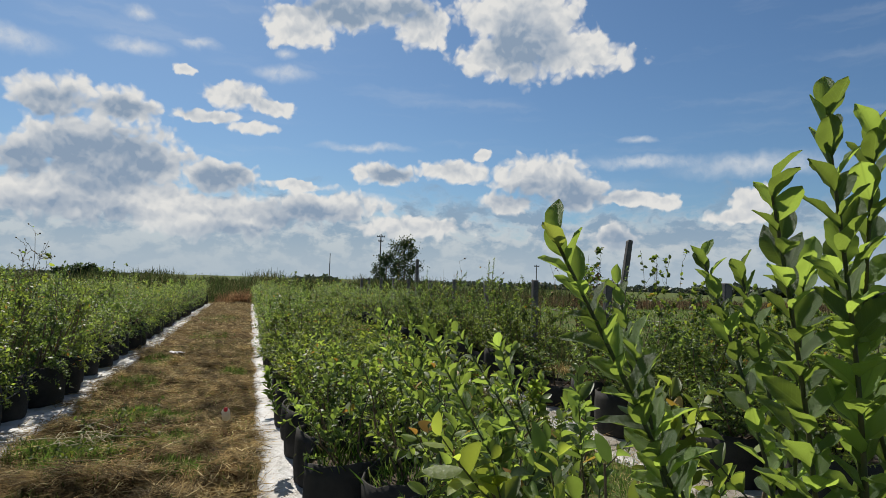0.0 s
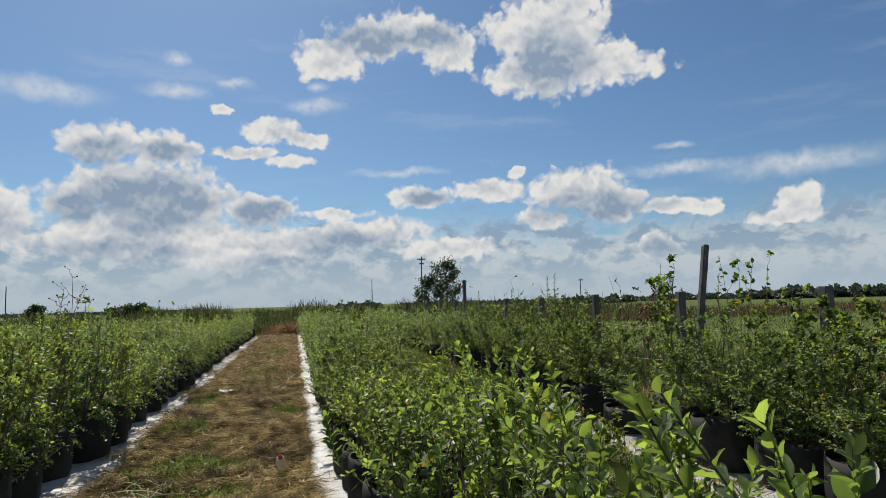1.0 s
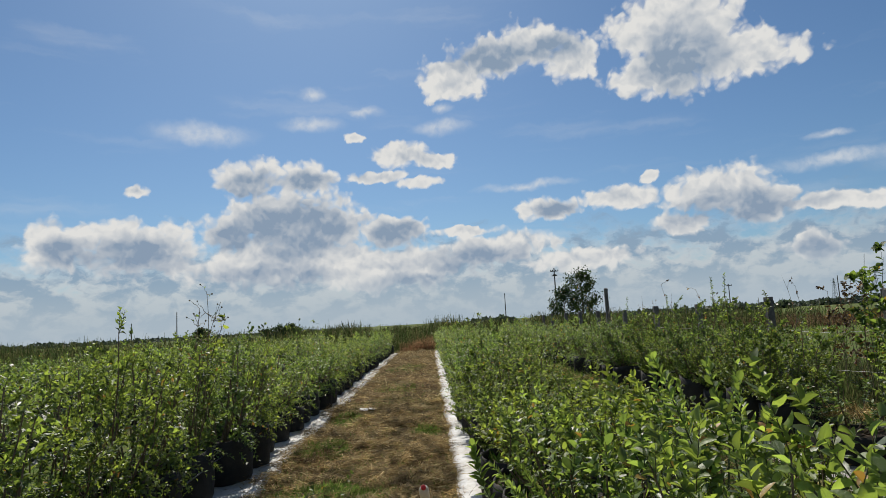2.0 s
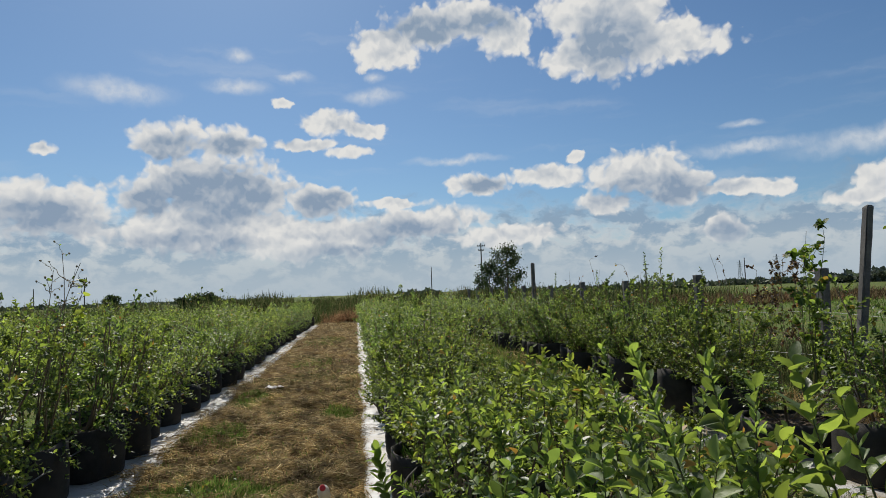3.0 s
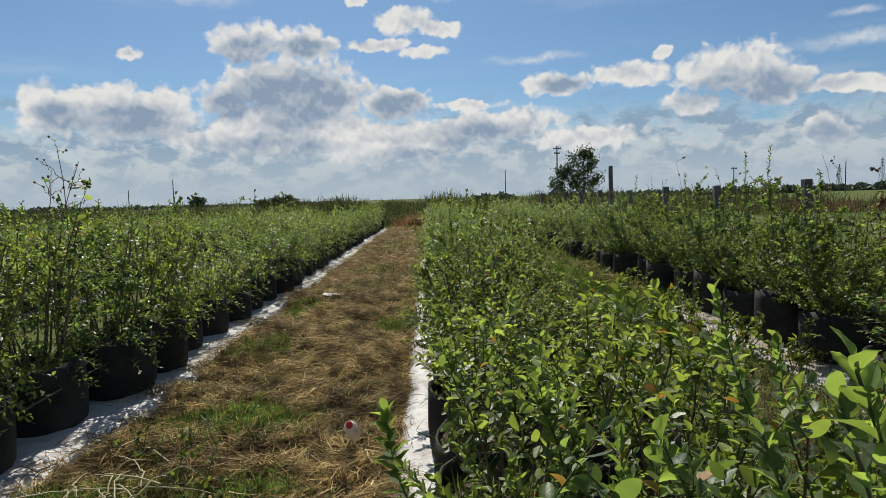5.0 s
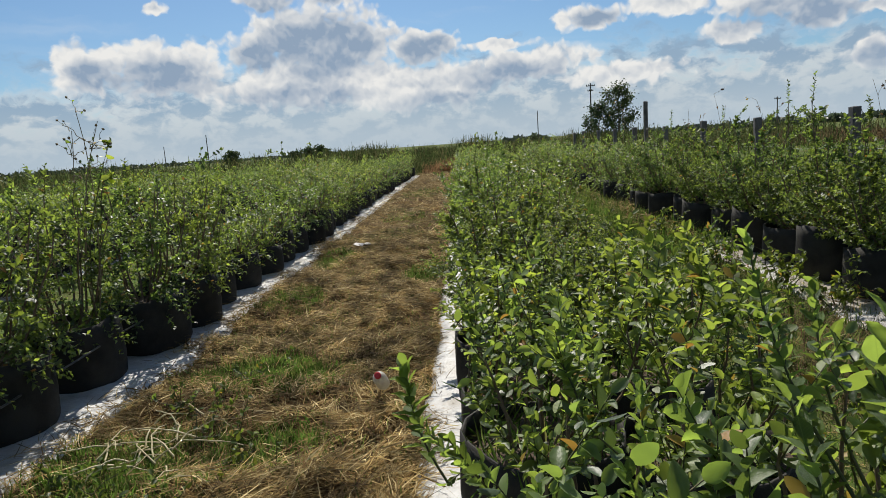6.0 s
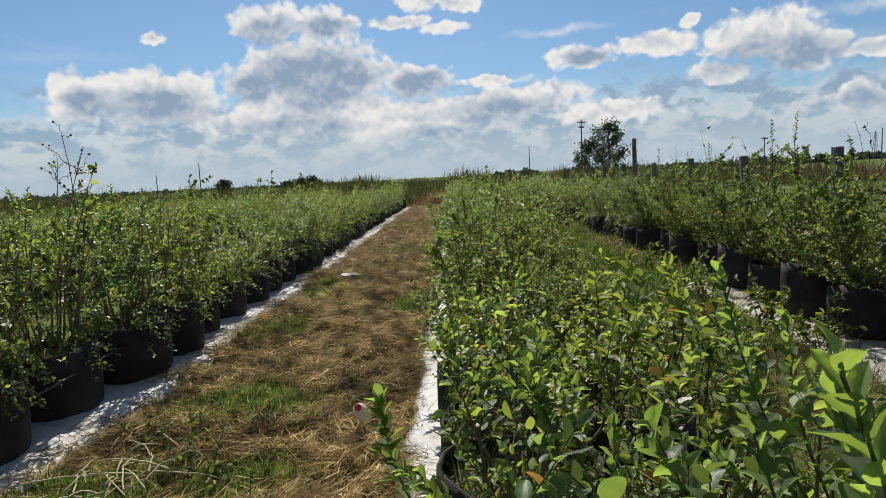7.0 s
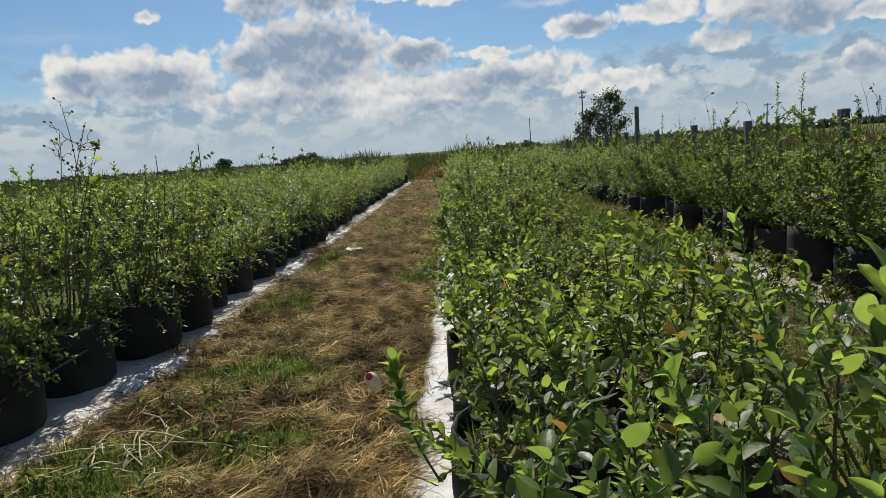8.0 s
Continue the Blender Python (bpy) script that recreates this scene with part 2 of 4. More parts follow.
BARK = plain("bush_bark", (0.10, 0.065, 0.04, 1), (0.19, 0.14, 0.09, 1), 14.0, 0.85)
TWIG = plain("green_twig", (0.05, 0.075, 0.02, 1), (0.09, 0.08, 0.03, 1), 20.0, 0.7)
TRUNK = plain("tree_bark", (0.06, 0.045, 0.035, 1), (0.12, 0.095, 0.07, 1), 3.0, 0.9)
BAG = plain("black_grow_bag", (0.017, 0.0165, 0.015, 1), (0.042, 0.039, 0.033, 1), 6.0, 0.75, 0.5, 0.004, fine=40.0, Specular_IOR_Level=0.25)
SOIL = plain("potting_soil", (0.045, 0.03, 0.02, 1), (0.11, 0.075, 0.045, 1), 18.0, 0.95, 0.8, 0.01)
CONCRETE = plain("weathered_concrete", (0.085, 0.08, 0.075, 1), (0.15, 0.142, 0.132, 1), 5.0, 0.9, 0.5, 0.004)
WOODPOLE = plain("grey_pole_wood", (0.07, 0.06, 0.055, 1), (0.13, 0.115, 0.10, 1), 2.0, 0.85)
METAL = plain("galvanised_steel", (0.22, 0.23, 0.24, 1), (0.32, 0.33, 0.34, 1), 3.0, 0.5, Metallic=0.6)
WIRE = plain("fence_wire", (0.26, 0.26, 0.25, 1), (0.40, 0.40, 0.38, 1), 8.0, 0.6, Metallic=0.5)
HOSE = plain("drip_hose", (0.02, 0.02, 0.02, 1), (0.09, 0.085, 0.08, 1), 7.0, 0.42)
STALK = plain("dry_stalk", (0.16, 0.12, 0.07, 1), (0.27, 0.21, 0.12, 1), 12.0, 0.8)
PALE = plain("pale_stalk", (0.42, 0.36, 0.20, 1), (0.56, 0.50, 0.31, 1), 9.0, 0.75)
CAP = plain("red_cap", (0.52, 0.018, 0.022, 1), (0.60, 0.028, 0.028, 1), 30.0, 0.4, 0.05)
JUG = plain("white_bottle", (0.62, 0.60, 0.55, 1), (0.74, 0.72, 0.68, 1), 14.0, 0.45, 0.1, through=(0.7, 0.68, 0.6, 1), share=0.3)
STRAW = strands("cut_straw", [(0.080, 0.045, 0.016), (0.31, 0.205, 0.072), (0.47, 0.350, 0.145), (0.155, 0.090, 0.032), (0.78, 0.65, 0.34)])
GRASS = strands("green_grass", [(0.075, 0.155, 0.025), (0.12, 0.22, 0.035), (0.18, 0.27, 0.055), (0.28, 0.26, 0.09)], 0.5)
MEADOW = strands("tall_meadow_grass", [(0.055, 0.085, 0.025), (0.08, 0.115, 0.034), (0.12, 0.13, 0.048), (0.18, 0.16, 0.07)], 0.45)
RUST_PALE = strands("reddish_weeds", [(0.24, 0.12, 0.065), (0.36, 0.19, 0.10), (0.28, 0.19, 0.09), (0.42, 0.28, 0.15)], 0.5)
RUST = strands("rusty_weeds", [(0.12, 0.068, 0.040), (0.19, 0.115, 0.065), (0.14, 0.13, 0.055), (0.26, 0.20, 0.115)], 0.4)


def mat_plastic(name, soil, low):
    """White woven ground cover with soil stains."""
    mat, n = material(name)
    at = place(n)
    dirt = n.math("MULTIPLY", n.ramp(n.noise(at, 2.3, 6.0, 0.65).outputs["Fac"], low, low + 0.24), soil)
    specks = n.math("MULTIPLY", n.ramp(n.noise(at, 28.0, 4.0).outputs["Fac"], 0.58, 0.72), 0.5)
    crease = n.noise(at, 9.0, 5.0, 0.6).outputs["Fac"]
    tone = n.mix(dirt, (0.47, 0.47, 0.463, 1), (0.25, 0.21, 0.155, 1))
    finish(n, n.mix(specks, tone, (0.26, 0.20, 0.13, 1)), 0.5, crease, 0.85, 0.035)
    return mat


def ground_material():
    """Bare and matted earth between the rows, grass elsewhere."""
    mat, n = material("field_ground")
    at = place(n)
    parts = n.feed(n.make("ShaderNodeSeparateXYZ"), i0=at).outputs
    wob = n.math("MULTIPLY", n.math("SUBTRACT", n.noise(at, 1.6, 4.0).outputs["Fac"], 0.5), 0.8)
    x = n.math("ADD", parts[0], wob)
    path = n.math("MULTIPLY", n.ramp(x, -2.3, -1.8), n.ramp(x, 0.25, -0.1))
    path = n.math("MULTIPLY", path, n.ramp(parts[1], 46.0, 36.0))
    fine, mid, big = n.noise(at, 34.0, 6.0), n.noise(at, 5.0, 6.0), n.noise(at, 0.55, 4.0)
    straw = n.mix(n.ramp(mid.outputs["Fac"], 0.35, 0.65), (0.040, 0.024, 0.011, 1), (0.17, 0.10, 0.042, 1))
    straw = n.mix(n.ramp(fine.outputs["Fac"], 0.45, 0.7), straw, (0.28, 0.19, 0.085, 1))
    grass = n.mix(n.ramp(mid.outputs["Fac"], 0.3, 0.7), (0.065, 0.110, 0.026, 1), (0.125, 0.150, 0.048, 1))
    patch = n.ramp(n.math("ADD", n.math("MULTIPLY", big.outputs["Fac"], 0.6), n.math("MULTIPLY", mid.outputs["Fac"], 0.4)), 0.46, 0.58)
    inpath = n.mix(n.math("MULTIPLY", patch, 0.45), straw, grass)
    field = n.mix(n.math("MULTIPLY", patch, 0.55), grass, (0.12, 0.095, 0.045, 1))
    finish(n, n.mix(path, field, inpath), 0.95, fine.outputs["Fac"], 0.9, 0.03, Specular_IOR_Level=0.05)
    return mat


PLASTIC = mat_plastic("white_ground_cover", 0.7, 0.44)
SOILED = mat_plastic("soiled_ground_cover", 0.85, 0.36)
GROUND = ground_material()

# ---- building helpers ----
rng = np.random.default_rng(7)


def link(name, verts, faces, mat, parent=None, label="", smooth=False, kind=""):
    """One mesh object from vertices and faces, under a thing or alone."""
    mesh = bpy.data.meshes.new(name)
    mesh.from_pydata([tuple(v) for v in verts], [], [tuple(f) for f in faces])
    mesh.materials.append(mat)
    if smooth:
        mesh.shade_smooth()
    ob = new(name, mesh)
    ob.parent = parent
    return tagged(ob, label, kind=kind)


def part(name, bm, mat, parent=None, label="", smooth=False):
    mesh = bpy.data.meshes.new(name)
    bm.to_mesh(mesh)
    bm.free()
    mesh.materials.append(mat)
    if smooth:
        mesh.shade_smooth()
    ob = new(name, mesh)
    ob.parent = parent
    return tagged(ob, label)


def bulk(name, verts, faces, mat, parent=None, label="", kind="", smooth=False):
    """As link(), for large arrays of faces with one count of corners."""
    verts, faces = np.asarray(verts, np.float32), np.asarray(faces, np.int32)
    mesh = bpy.data.meshes.new(name)
    mesh.vertices.add(len(verts))
    mesh.vertices.foreach_set("co", verts.ravel())
    mesh.loops.add(faces.size)
    mesh.loops.foreach_set("vertex_index", faces.ravel())
    mesh.polygons.add(len(faces))
    mesh.polygons.foreach_set("loop_start", np.arange(0, faces.size, faces.shape[1], dtype=np.int32))
    mesh.update(calc_edges=True)
    mesh.validate()
    mesh.materials.append(mat)
    if smooth:
        mesh.shade_smooth()
    ob = new(name, mesh)
    ob.parent = parent
    return tagged(ob, label, kind=kind)


def thing(name, label, category, group="", at=(0, 0, 0)):
    ob = new(name)
    ob.location = at
    ob.empty_display_size = 0.2
    return tagged(ob, label, category, group)


def unit(v):
    return v / np.maximum(np.linalg.norm(v, axis=-1, keepdims=True), 1e-9)


def tubes(lines, sides=4):
    """Tapered tubes along polylines: each an (n, 3) array of points and an (n,) array of radii."""
    verts, faces, base = [], [], 0
    ang = np.arange(sides) * 2 * np.pi / sides
    for pts, rad in lines:
        pts, rad = np.asarray(pts, float), np.asarray(rad, float)
        tan = unit(np.gradient(pts, axis=0))
        ref = np.where(np.abs(tan[:, 2:3]) > 0.9, [[1.0, 0, 0]], [[0, 0, 1.0]])
        a = unit(np.cross(tan, ref))
        b = np.cross(tan, a)
        ring = pts[:, None] + rad[:, None, None] * (np.cos(ang)[None, :, None] * a[:, None] + np.sin(ang)[None, :, None] * b[:, None])
        verts.append(ring.reshape(-1, 3))
        k = np.arange(len(pts) - 1)[:, None] * sides
        j, j2 = np.arange(sides)[None], (np.arange(sides)[None] + 1) % sides
        quads = np.stack([k + j, k + j2, k + sides + j2, k + sides + j], -1).reshape(-1, 4)
        faces.append(quads + base)
        base += len(pts) * sides
    return np.concatenate(verts), np.concatenate(faces)


# Leaf outlines: along, across, up; and triangles.


def blade(steps, halves, sag=0.12, cup=0.12):
    """An oval leaf: a midrib with an edge on either side, cupped and drooping."""
    form = [(0, 0, 0)] + [(u, side * h, cup * abs(side) * h * 2 - sag * u * u) for u, h in zip(steps, halves) for side in (-1, 0, 1)] + [(1, 0, -sag)]
    last, tris = len(form) - 1, [(0, 2, 1), (0, 3, 2)]
    for k in range(1, last - 3, 3):
        tris += [(k, k + 1, k + 4), (k, k + 4, k + 3), (k + 1, k + 2, k + 5), (k + 1, k + 5, k + 4)]
    return np.array(form), np.array(tris + [(last - 3, last - 2, last), (last - 2, last - 1, last)])


FINE_LEAF = blade((0.10, 0.30, 0.55, 0.78, 0.93), (0.26, 0.46, 0.50, 0.37, 0.18))
FOLDED_LEAF = blade((0.2, 0.7), (0.40, 0.44))
SMALL_LEAF = blade((0.5,), (0.52,))


def smooth_leaf():
    """An oval, pointed blade in nine steps, cupped along the midrib."""
    steps, across = np.linspace(0, 1, 9), np.array([-1, -0.5, 0, 0.5, 1])
    half = 0.5 * np.array([0.02, 0.46, 0.78, 0.95, 1.0, 0.96, 0.82, 0.54, 0.02])
    form = [(u, h * a, 0.10 * abs(a) * h * 2 - 0.02 * (1 - abs(a)) - 0.10 * u * u + 0.03 * abs(a) * math.sin(14 * u + 5 * a)) for u, h in zip(steps, half) for a in across]
    tris = []
    for i in range(8):
        for j in range(4):
            k = i * 5 + j
            tris += [(k, k + 1, k + 6), (k, k + 6, k + 5)]
    return np.array(form), np.array(tris)


SMOOTH_LEAF = smooth_leaf()
CARD_LEAF = (np.array([(0, 0, 0), (0.5, 0.5, 0.04), (1, 0, 0), (0.5, -0.5, 0.04)]), np.array([(0, 1, 2), (0, 2, 3)]))


def leaves(shape, at, along, face, size, width=0.52, curl=None):
    """Many leaves: places, directions, the way each face looks, lengths, and how far each is curled."""
    form, tris = shape
    curl = np.ones(len(at)) if curl is None else curl
    along = unit(along)
    across = unit(np.cross(face, along))
    up = np.cross(along, across)
    form = form * [1, width, 1]
    verts = at[:, None] + size[:, None, None] * (form[None, :, :1] * along[:, None] + form[None, :, 1:2] * across[:, None] + curl[:, None, None] * form[None, :, 2:] * up[:, None])
    index = tris[None] + (np.arange(len(at)) * len(form))[:, None, None]
    return verts.reshape(-1, 3), index.reshape(-1, 3)


def grow(r, height, spread, stems, twigs, per_twig, base_z, upright=0.5, bare=0.25, droop=True, leaders=4):
    """Stems of a blueberry bush and where its leaves sit: stems, twigs, places, directions, faces, sizes."""
    trunks, lines, at, along, face, big = [], [], [], [], [], []
    turns, high = r.uniform(0, 2 * np.pi, 5), r.uniform(0.35, 0.9, 5) * height
    # Hollows in the crown, through which one looks into its dark inside.
    hollows = np.stack([np.cos(turns) * spread * 0.85, np.sin(turns) * spread * 0.85, high + base_z], -1)

    def leafy(root, go, long, m, rise, scale):
        w = np.linspace(0.12, 1.0, m)
        spot = root + go * long * w[:, None] + np.array([0, 0, 1]) * rise * long * (w ** 2)[:, None]
        ang = np.arange(m) * 2.4 + r.uniform(0, 6.3)
        side = unit(np.cross(go, r.normal(0, 1, 3)))
        side2 = np.cross(go, side)
        radial = np.cos(ang)[:, None] * side + np.sin(ang)[:, None] * side2
        d = radial + go * (0.35 + 0.75 * w[:, None]) + [0, 0, 0.1] + r.normal(0, 0.22, (m, 3))
        at.append(spot), along.append(d), face.append(0.6 * go + [0, 0, 0.9] + r.normal(0, 0.62, (m, 3)))
        big.append(scale * r.uniform(0.55, 1.25, m) * (1.05 - 0.35 * w ** 3))

    for s in range(stems):
        turn = 2 * np.pi * (s + r.uniform(-0.35, 0.35)) / stems
        lean = np.sqrt(r.uniform(0.02, 1.0)) * spread
        top = height * r.uniform(0.58, 1.0) * (1 - 0.28 * (lean / spread) ** 2)
        out = np.array([np.cos(turn), np.sin(turn), 0])
        u = np.linspace(0, 1, 6)[:, None]
        pts = out * (0.05 + lean * u ** 0.65) + np.array([0, 0, 1]) * (top * u ** 1.15)
        pts = pts + r.normal(0, 0.02, (6, 3)) * u + [0, 0, base_z]
        trunks.append((pts, np.linspace(0.009, 0.003, 6)))
        for k in range(twigs):
            f = bare + (1 - bare) * (k + r.uniform(0, 1)) / twigs
            i = min(int(f * 5), 4)
            root = pts[i] + (pts[i + 1] - pts[i]) * (f * 5 - i)
            go = unit(out * r.uniform(-0.5, 1.0) + r.normal(0, 0.6, 3) * [1, 1, 0.35] + [0, 0, upright * (1.5 * f - 0.2)])
            long, rise = r.uniform(0.10, 0.26) * (1.25 - 0.5 * f), 0.25
            if droop and f < 0.42:
                # The lowest twigs hang out over the rim of the bag.
                go = unit(out * r.uniform(0.5, 1.2) + r.normal(0, 0.45, 3) * [1, 1, 0.4] - [0, 0, r.uniform(0.1, 0.75)])
                long, rise = r.uniform(0.19, 0.33), -0.2
            if np.min(np.linalg.norm(hollows - root - go * long * 0.6, axis=1)) < 0.15:
                continue
            v = np.linspace(0, 1, 4)[:, None]
            lines.append((root + go * long * v + np.array([0, 0, 1]) * rise * long * v ** 2, np.linspace(0.0026, 0.0011, 4)))
            leafy(root, go, long, max(int(per_twig * r.uniform(0.7, 1.2)), 3), rise, r.uniform(0.8, 1.15))
    # Young leaders stand up out of the crown, with larger leaves.
    for k in range(leaders):
        pts, start = trunks[r.integers(stems)][0], 5 if k < 3 else r.integers(3, 6)
        go = unit(np.array([0, 0, 1.0]) + r.normal(0, 0.28, 3) * [1, 1, 0])
        long = r.uniform(0.14, 0.30) * (1.0 if leaders > 4 else 0.55)
        lines.append((pts[start] + go * long * np.linspace(0, 1, 4)[:, None], np.linspace(0.003, 0.0012, 4)))
        leafy(pts[start], go, long, max(int(long * 75), 6), 0.0, 1.15)
    return trunks, lines, np.concatenate(at), np.concatenate(along), np.concatenate(face), np.concatenate(big)


def bag_mesh(r, radius=0.30, high=0.42):
    """A floppy black grow bag: bulging wall, folded rim, hollow down to the soil."""
    seg = 20
    prof = [(0.95, 0.0), (0.99, 0.03), (1.02, 0.4 * high), (1.0, 0.8 * high), (0.985, high), (0.955, high), (0.95, 0.86 * high)]
    ang = np.arange(seg) * 2 * np.pi / seg
    dents = 1 + 0.035 * np.sin(3 * ang + r.uniform(0, 6)) + 0.025 * np.sin(5 * ang + r.uniform(0, 6))
    sag = 0.018 * np.sin(2 * ang + r.uniform(0, 6)) + r.normal(0, 0.006, seg)
    verts = [(radius * k * d * math.cos(a), radius * k * d * math.sin(a), z + (s if z > 0.5 * high else 0))
             for k, z in prof for a, d, s in zip(ang, dents, sag)]
    faces = [(i * seg + j, i * seg + (j + 1) % seg, (i + 1) * seg + (j + 1) % seg, (i + 1) * seg + j) for i in range(len(prof) - 1) for j in range(seg)]
    faces.append(tuple(reversed(range(seg))))
    soil = [(0, 0, 0.87 * high)] + [(radius * 0.956 * d * math.cos(a), radius * 0.956 * d * math.sin(a), 0.84 * high + r.normal(0, 0.006)) for a, d in zip(ang, dents)]
    discs = [(0, 1 + j, 1 + (j + 1) % seg) for j in range(seg)]
    return verts, faces, soil, discs


BUSH_LABEL = "green leafy blueberry bush in a black grow bag"


def bush(seed, height, spread, stems, twigs, per_twig, shape, size, leaf_mat, upright=0.5, bare=0.25, label=BUSH_LABEL, leaders=4):
    r = np.random.default_rng(seed)
    root = thing("potted_blueberry_bush", label, "potted plant", "potted blueberry bushes in rows")
    verts, faces, soil, discs = bag_mesh(r)
    link("grow_bag", verts, faces, BAG, root, "black plastic grow bag", smooth=True)
    link("soil", soil, discs, SOIL, root, "dark potting soil", smooth=True)
    trunks, lines, at, along, face, big = grow(r, height - 0.33, spread, stems, twigs, per_twig, 0.33, upright, bare, bare < 0.12, leaders)
    if shape is CARD_LEAF:
        v, f = tubes([(pts[::2], rad[::2]) for pts, rad in trunks], 3)
        bulk("branchwork", v, f, BARK, root, "thin brown woody stems", "stuff", smooth=True)
    else:
        for line in trunks:
            v, f = tubes([line], 5)
            bulk("stem", v, f, BARK, root, smooth=True)
        v, f = tubes(lines, 3)
        bulk("twig_work", v, f, TWIG, root, "thin green and brown twigs", "stuff", smooth=True)
    v, f = leaves(shape, at, along, face, size * big, curl=r.uniform(-0.8, 3.0, len(at)))
    bulk("foliage", v, f, leaf_mat, root, "small glossy green leaves", smooth=shape is FINE_LEAF)
    if shape is FINE_LEAF:
        # Weeds and dry blades have seeded themselves in the soil.
        turn, far = r.uniform(0, 6.28, 260), 0.27 * np.sqrt(r.uniform(0, 1, 260))
        spots = np.stack([far * np.cos(turn), far * np.sin(turn), np.full(260, 0.34)], -1)
        v, f = leaves(CARD_LEAF, spots, r.normal(0, 0.6, (260, 3)) + [0, 0, 0.9], r.normal(0, 1, (260, 3)), r.uniform(0.06, 0.2, 260), 0.06)
        bulk("pot_grass", v, f, GRASS, root, "grass blades growing in the pot")
    return root


def spin(x, y, z=0.0, turn=0.0, grow_by=1.0, tall=1.0, lean=0.0):
    return pose(x, y, z, lean, 0, turn) @ Matrix.Diagonal((grow_by, grow_by, grow_by * tall, 1))


# ---- ground ----


def lattice(x, y, scale, seed):
    """Smooth random heights in 0 to 1 over the plan."""
    grid = np.random.default_rng(seed).uniform(0, 1, (64, 64))
    u, v = np.asarray(x, float) * scale + 1000.0, np.asarray(y, float) * scale + 1000.0
    i, j = np.floor(u).astype(int), np.floor(v).astype(int)
    fu, fv = u - i, v - j
    fu, fv = fu * fu * (3 - 2 * fu), fv * fv * (3 - 2 * fv)
    i0, j0, i1, j1 = i % 64, j % 64, (i + 1) % 64, (j + 1) % 64
    return (grid[i0, j0] * (1 - fu) + grid[i1, j0] * fu) * (1 - fv) + (grid[i0, j1] * (1 - fu) + grid[i1, j1] * fu) * fv


def clods(x, y):
    """Matted clumps of straw and sod, 0 to 1."""
    return np.clip(1.7 * (0.55 * lattice(x, y, 2.6, 1) + 0.45 * lattice(x, y, 6.5, 2)) - 0.55, 0, 1)


def bumpy(x, y):
    """Height of the ground."""
    x, y = np.asarray(x, float), np.asarray(y, float)
    high = 0.06 * (lattice(x, y, 0.7, 3) - 0.5)
    path = np.clip((x + 1.95) / 0.12, 0, 1) * np.clip((0.05 - x) / 0.12, 0, 1)
    high = high + path * (0.11 * clods(x, y) + 0.035 * (lattice(x, y, 9.0, 4) - 0.5) - 0.01)
    near = np.exp(-((np.maximum(np.abs(x) - 12, 0) / 10) ** 2 + (np.maximum(np.abs(y - 15) - 25, 0) / 15) ** 2))
    return high * near - 0.01


def build_ground():
    far = np.cumsum(0.2 * 1.35 ** np.arange(1, 30))
    xs = np.concatenate([-12.0 - far[::-1], np.arange(-12.0, -2.2, 0.2), np.arange(-2.2, 0.3, 0.06), np.arange(0.3, 9.0, 0.2), 9.0 + far])
    ys = np.concatenate([-5.0 - far[::-1], np.arange(-5.0, 1.0, 0.2), np.arange(1.0, 14.0, 0.07), np.arange(14.0, 38.0, 0.2), 38.0 + far])
    gx, gy = np.meshgrid(xs, ys)
    verts = np.stack([gx, gy, bumpy(gx, gy)], -1).reshape(-1, 3)
    i, j = np.meshgrid(np.arange(len(xs) - 1), np.arange(len(ys) - 1))
    k = (j * len(xs) + i).ravel()
    quads = np.stack([k, k + 1, k + len(xs) + 1, k + len(xs)], -1)
    tagged(bulk("ground", verts, quads, GROUND, smooth=True), "flat farm field of cut straw, earth and grass", "ground", kind="structure")


build_ground()

# Rows of bags: the mat's edges and the line of the bags.
ROWS = {"path_left": (-3.05, -1.86, -2.43), "path_right": (0.0, 1.2, 0.56), "fence": (3.02, 4.2, 3.68),
        "left_second": (-5.97, -5.27, -5.62), "left_third": (-9.12, -8.42, -8.77), "left_fourth": (-12.25, -11.55, -11.9)}
ROW_END = 33.0


def ground_cover(x0, x1, seed, start=-2.5):
    """A wrinkled white sheet under a row of bags, its edges tucked into the soil."""
    r = np.random.default_rng(seed)
    near = x0 > -4
    us, ys = np.linspace(0, 1, 23 if near else 7), np.arange(start, ROW_END + 0.6, 0.09 if near else 0.5)
    u, y = np.meshgrid(us, ys)
    p = r.uniform(0, 6, 8)
    left = 0.02 * np.sin(2.3 * y + p[0]) + 0.012 * np.sin(7.1 * y + p[1])
    right = 0.02 * np.sin(1.9 * y + p[2]) + 0.012 * np.sin(8.3 * y + p[3])
    x = x0 + left + u * (x1 + right - x0 - left)
    edge = np.minimum(u, 1 - u) * (x1 - x0)
    z = 0.05 * np.clip(edge / 0.08, 0, 1) ** 0.6 - 0.004
    z = z + (0.008 * np.sin(11 * y + 9 * x + p[4]) * np.sin(6.3 * y - 13 * x + p[5]) + 0.005 * np.sin(23 * y + 17 * x + p[6])) * np.clip(edge / 0.04, 0, 1)
    verts = np.stack([x, y, bumpy(x, y) + z], -1).reshape(-1, 3)
    i, j = np.meshgrid(np.arange(len(us) - 1), np.arange(len(ys) - 1))
    k = (j * len(us) + i).ravel()
    quads = np.stack([k, k + 1, k + len(us) + 1, k + len(us)], -1)
    tagged(bulk("ground_cover", verts, quads, PLASTIC if -4 < x0 < 1 else SOILED, smooth=True), "wrinkled white plastic sheet under a row of bags", "ground cover",
           "ground covers", kind="structure")


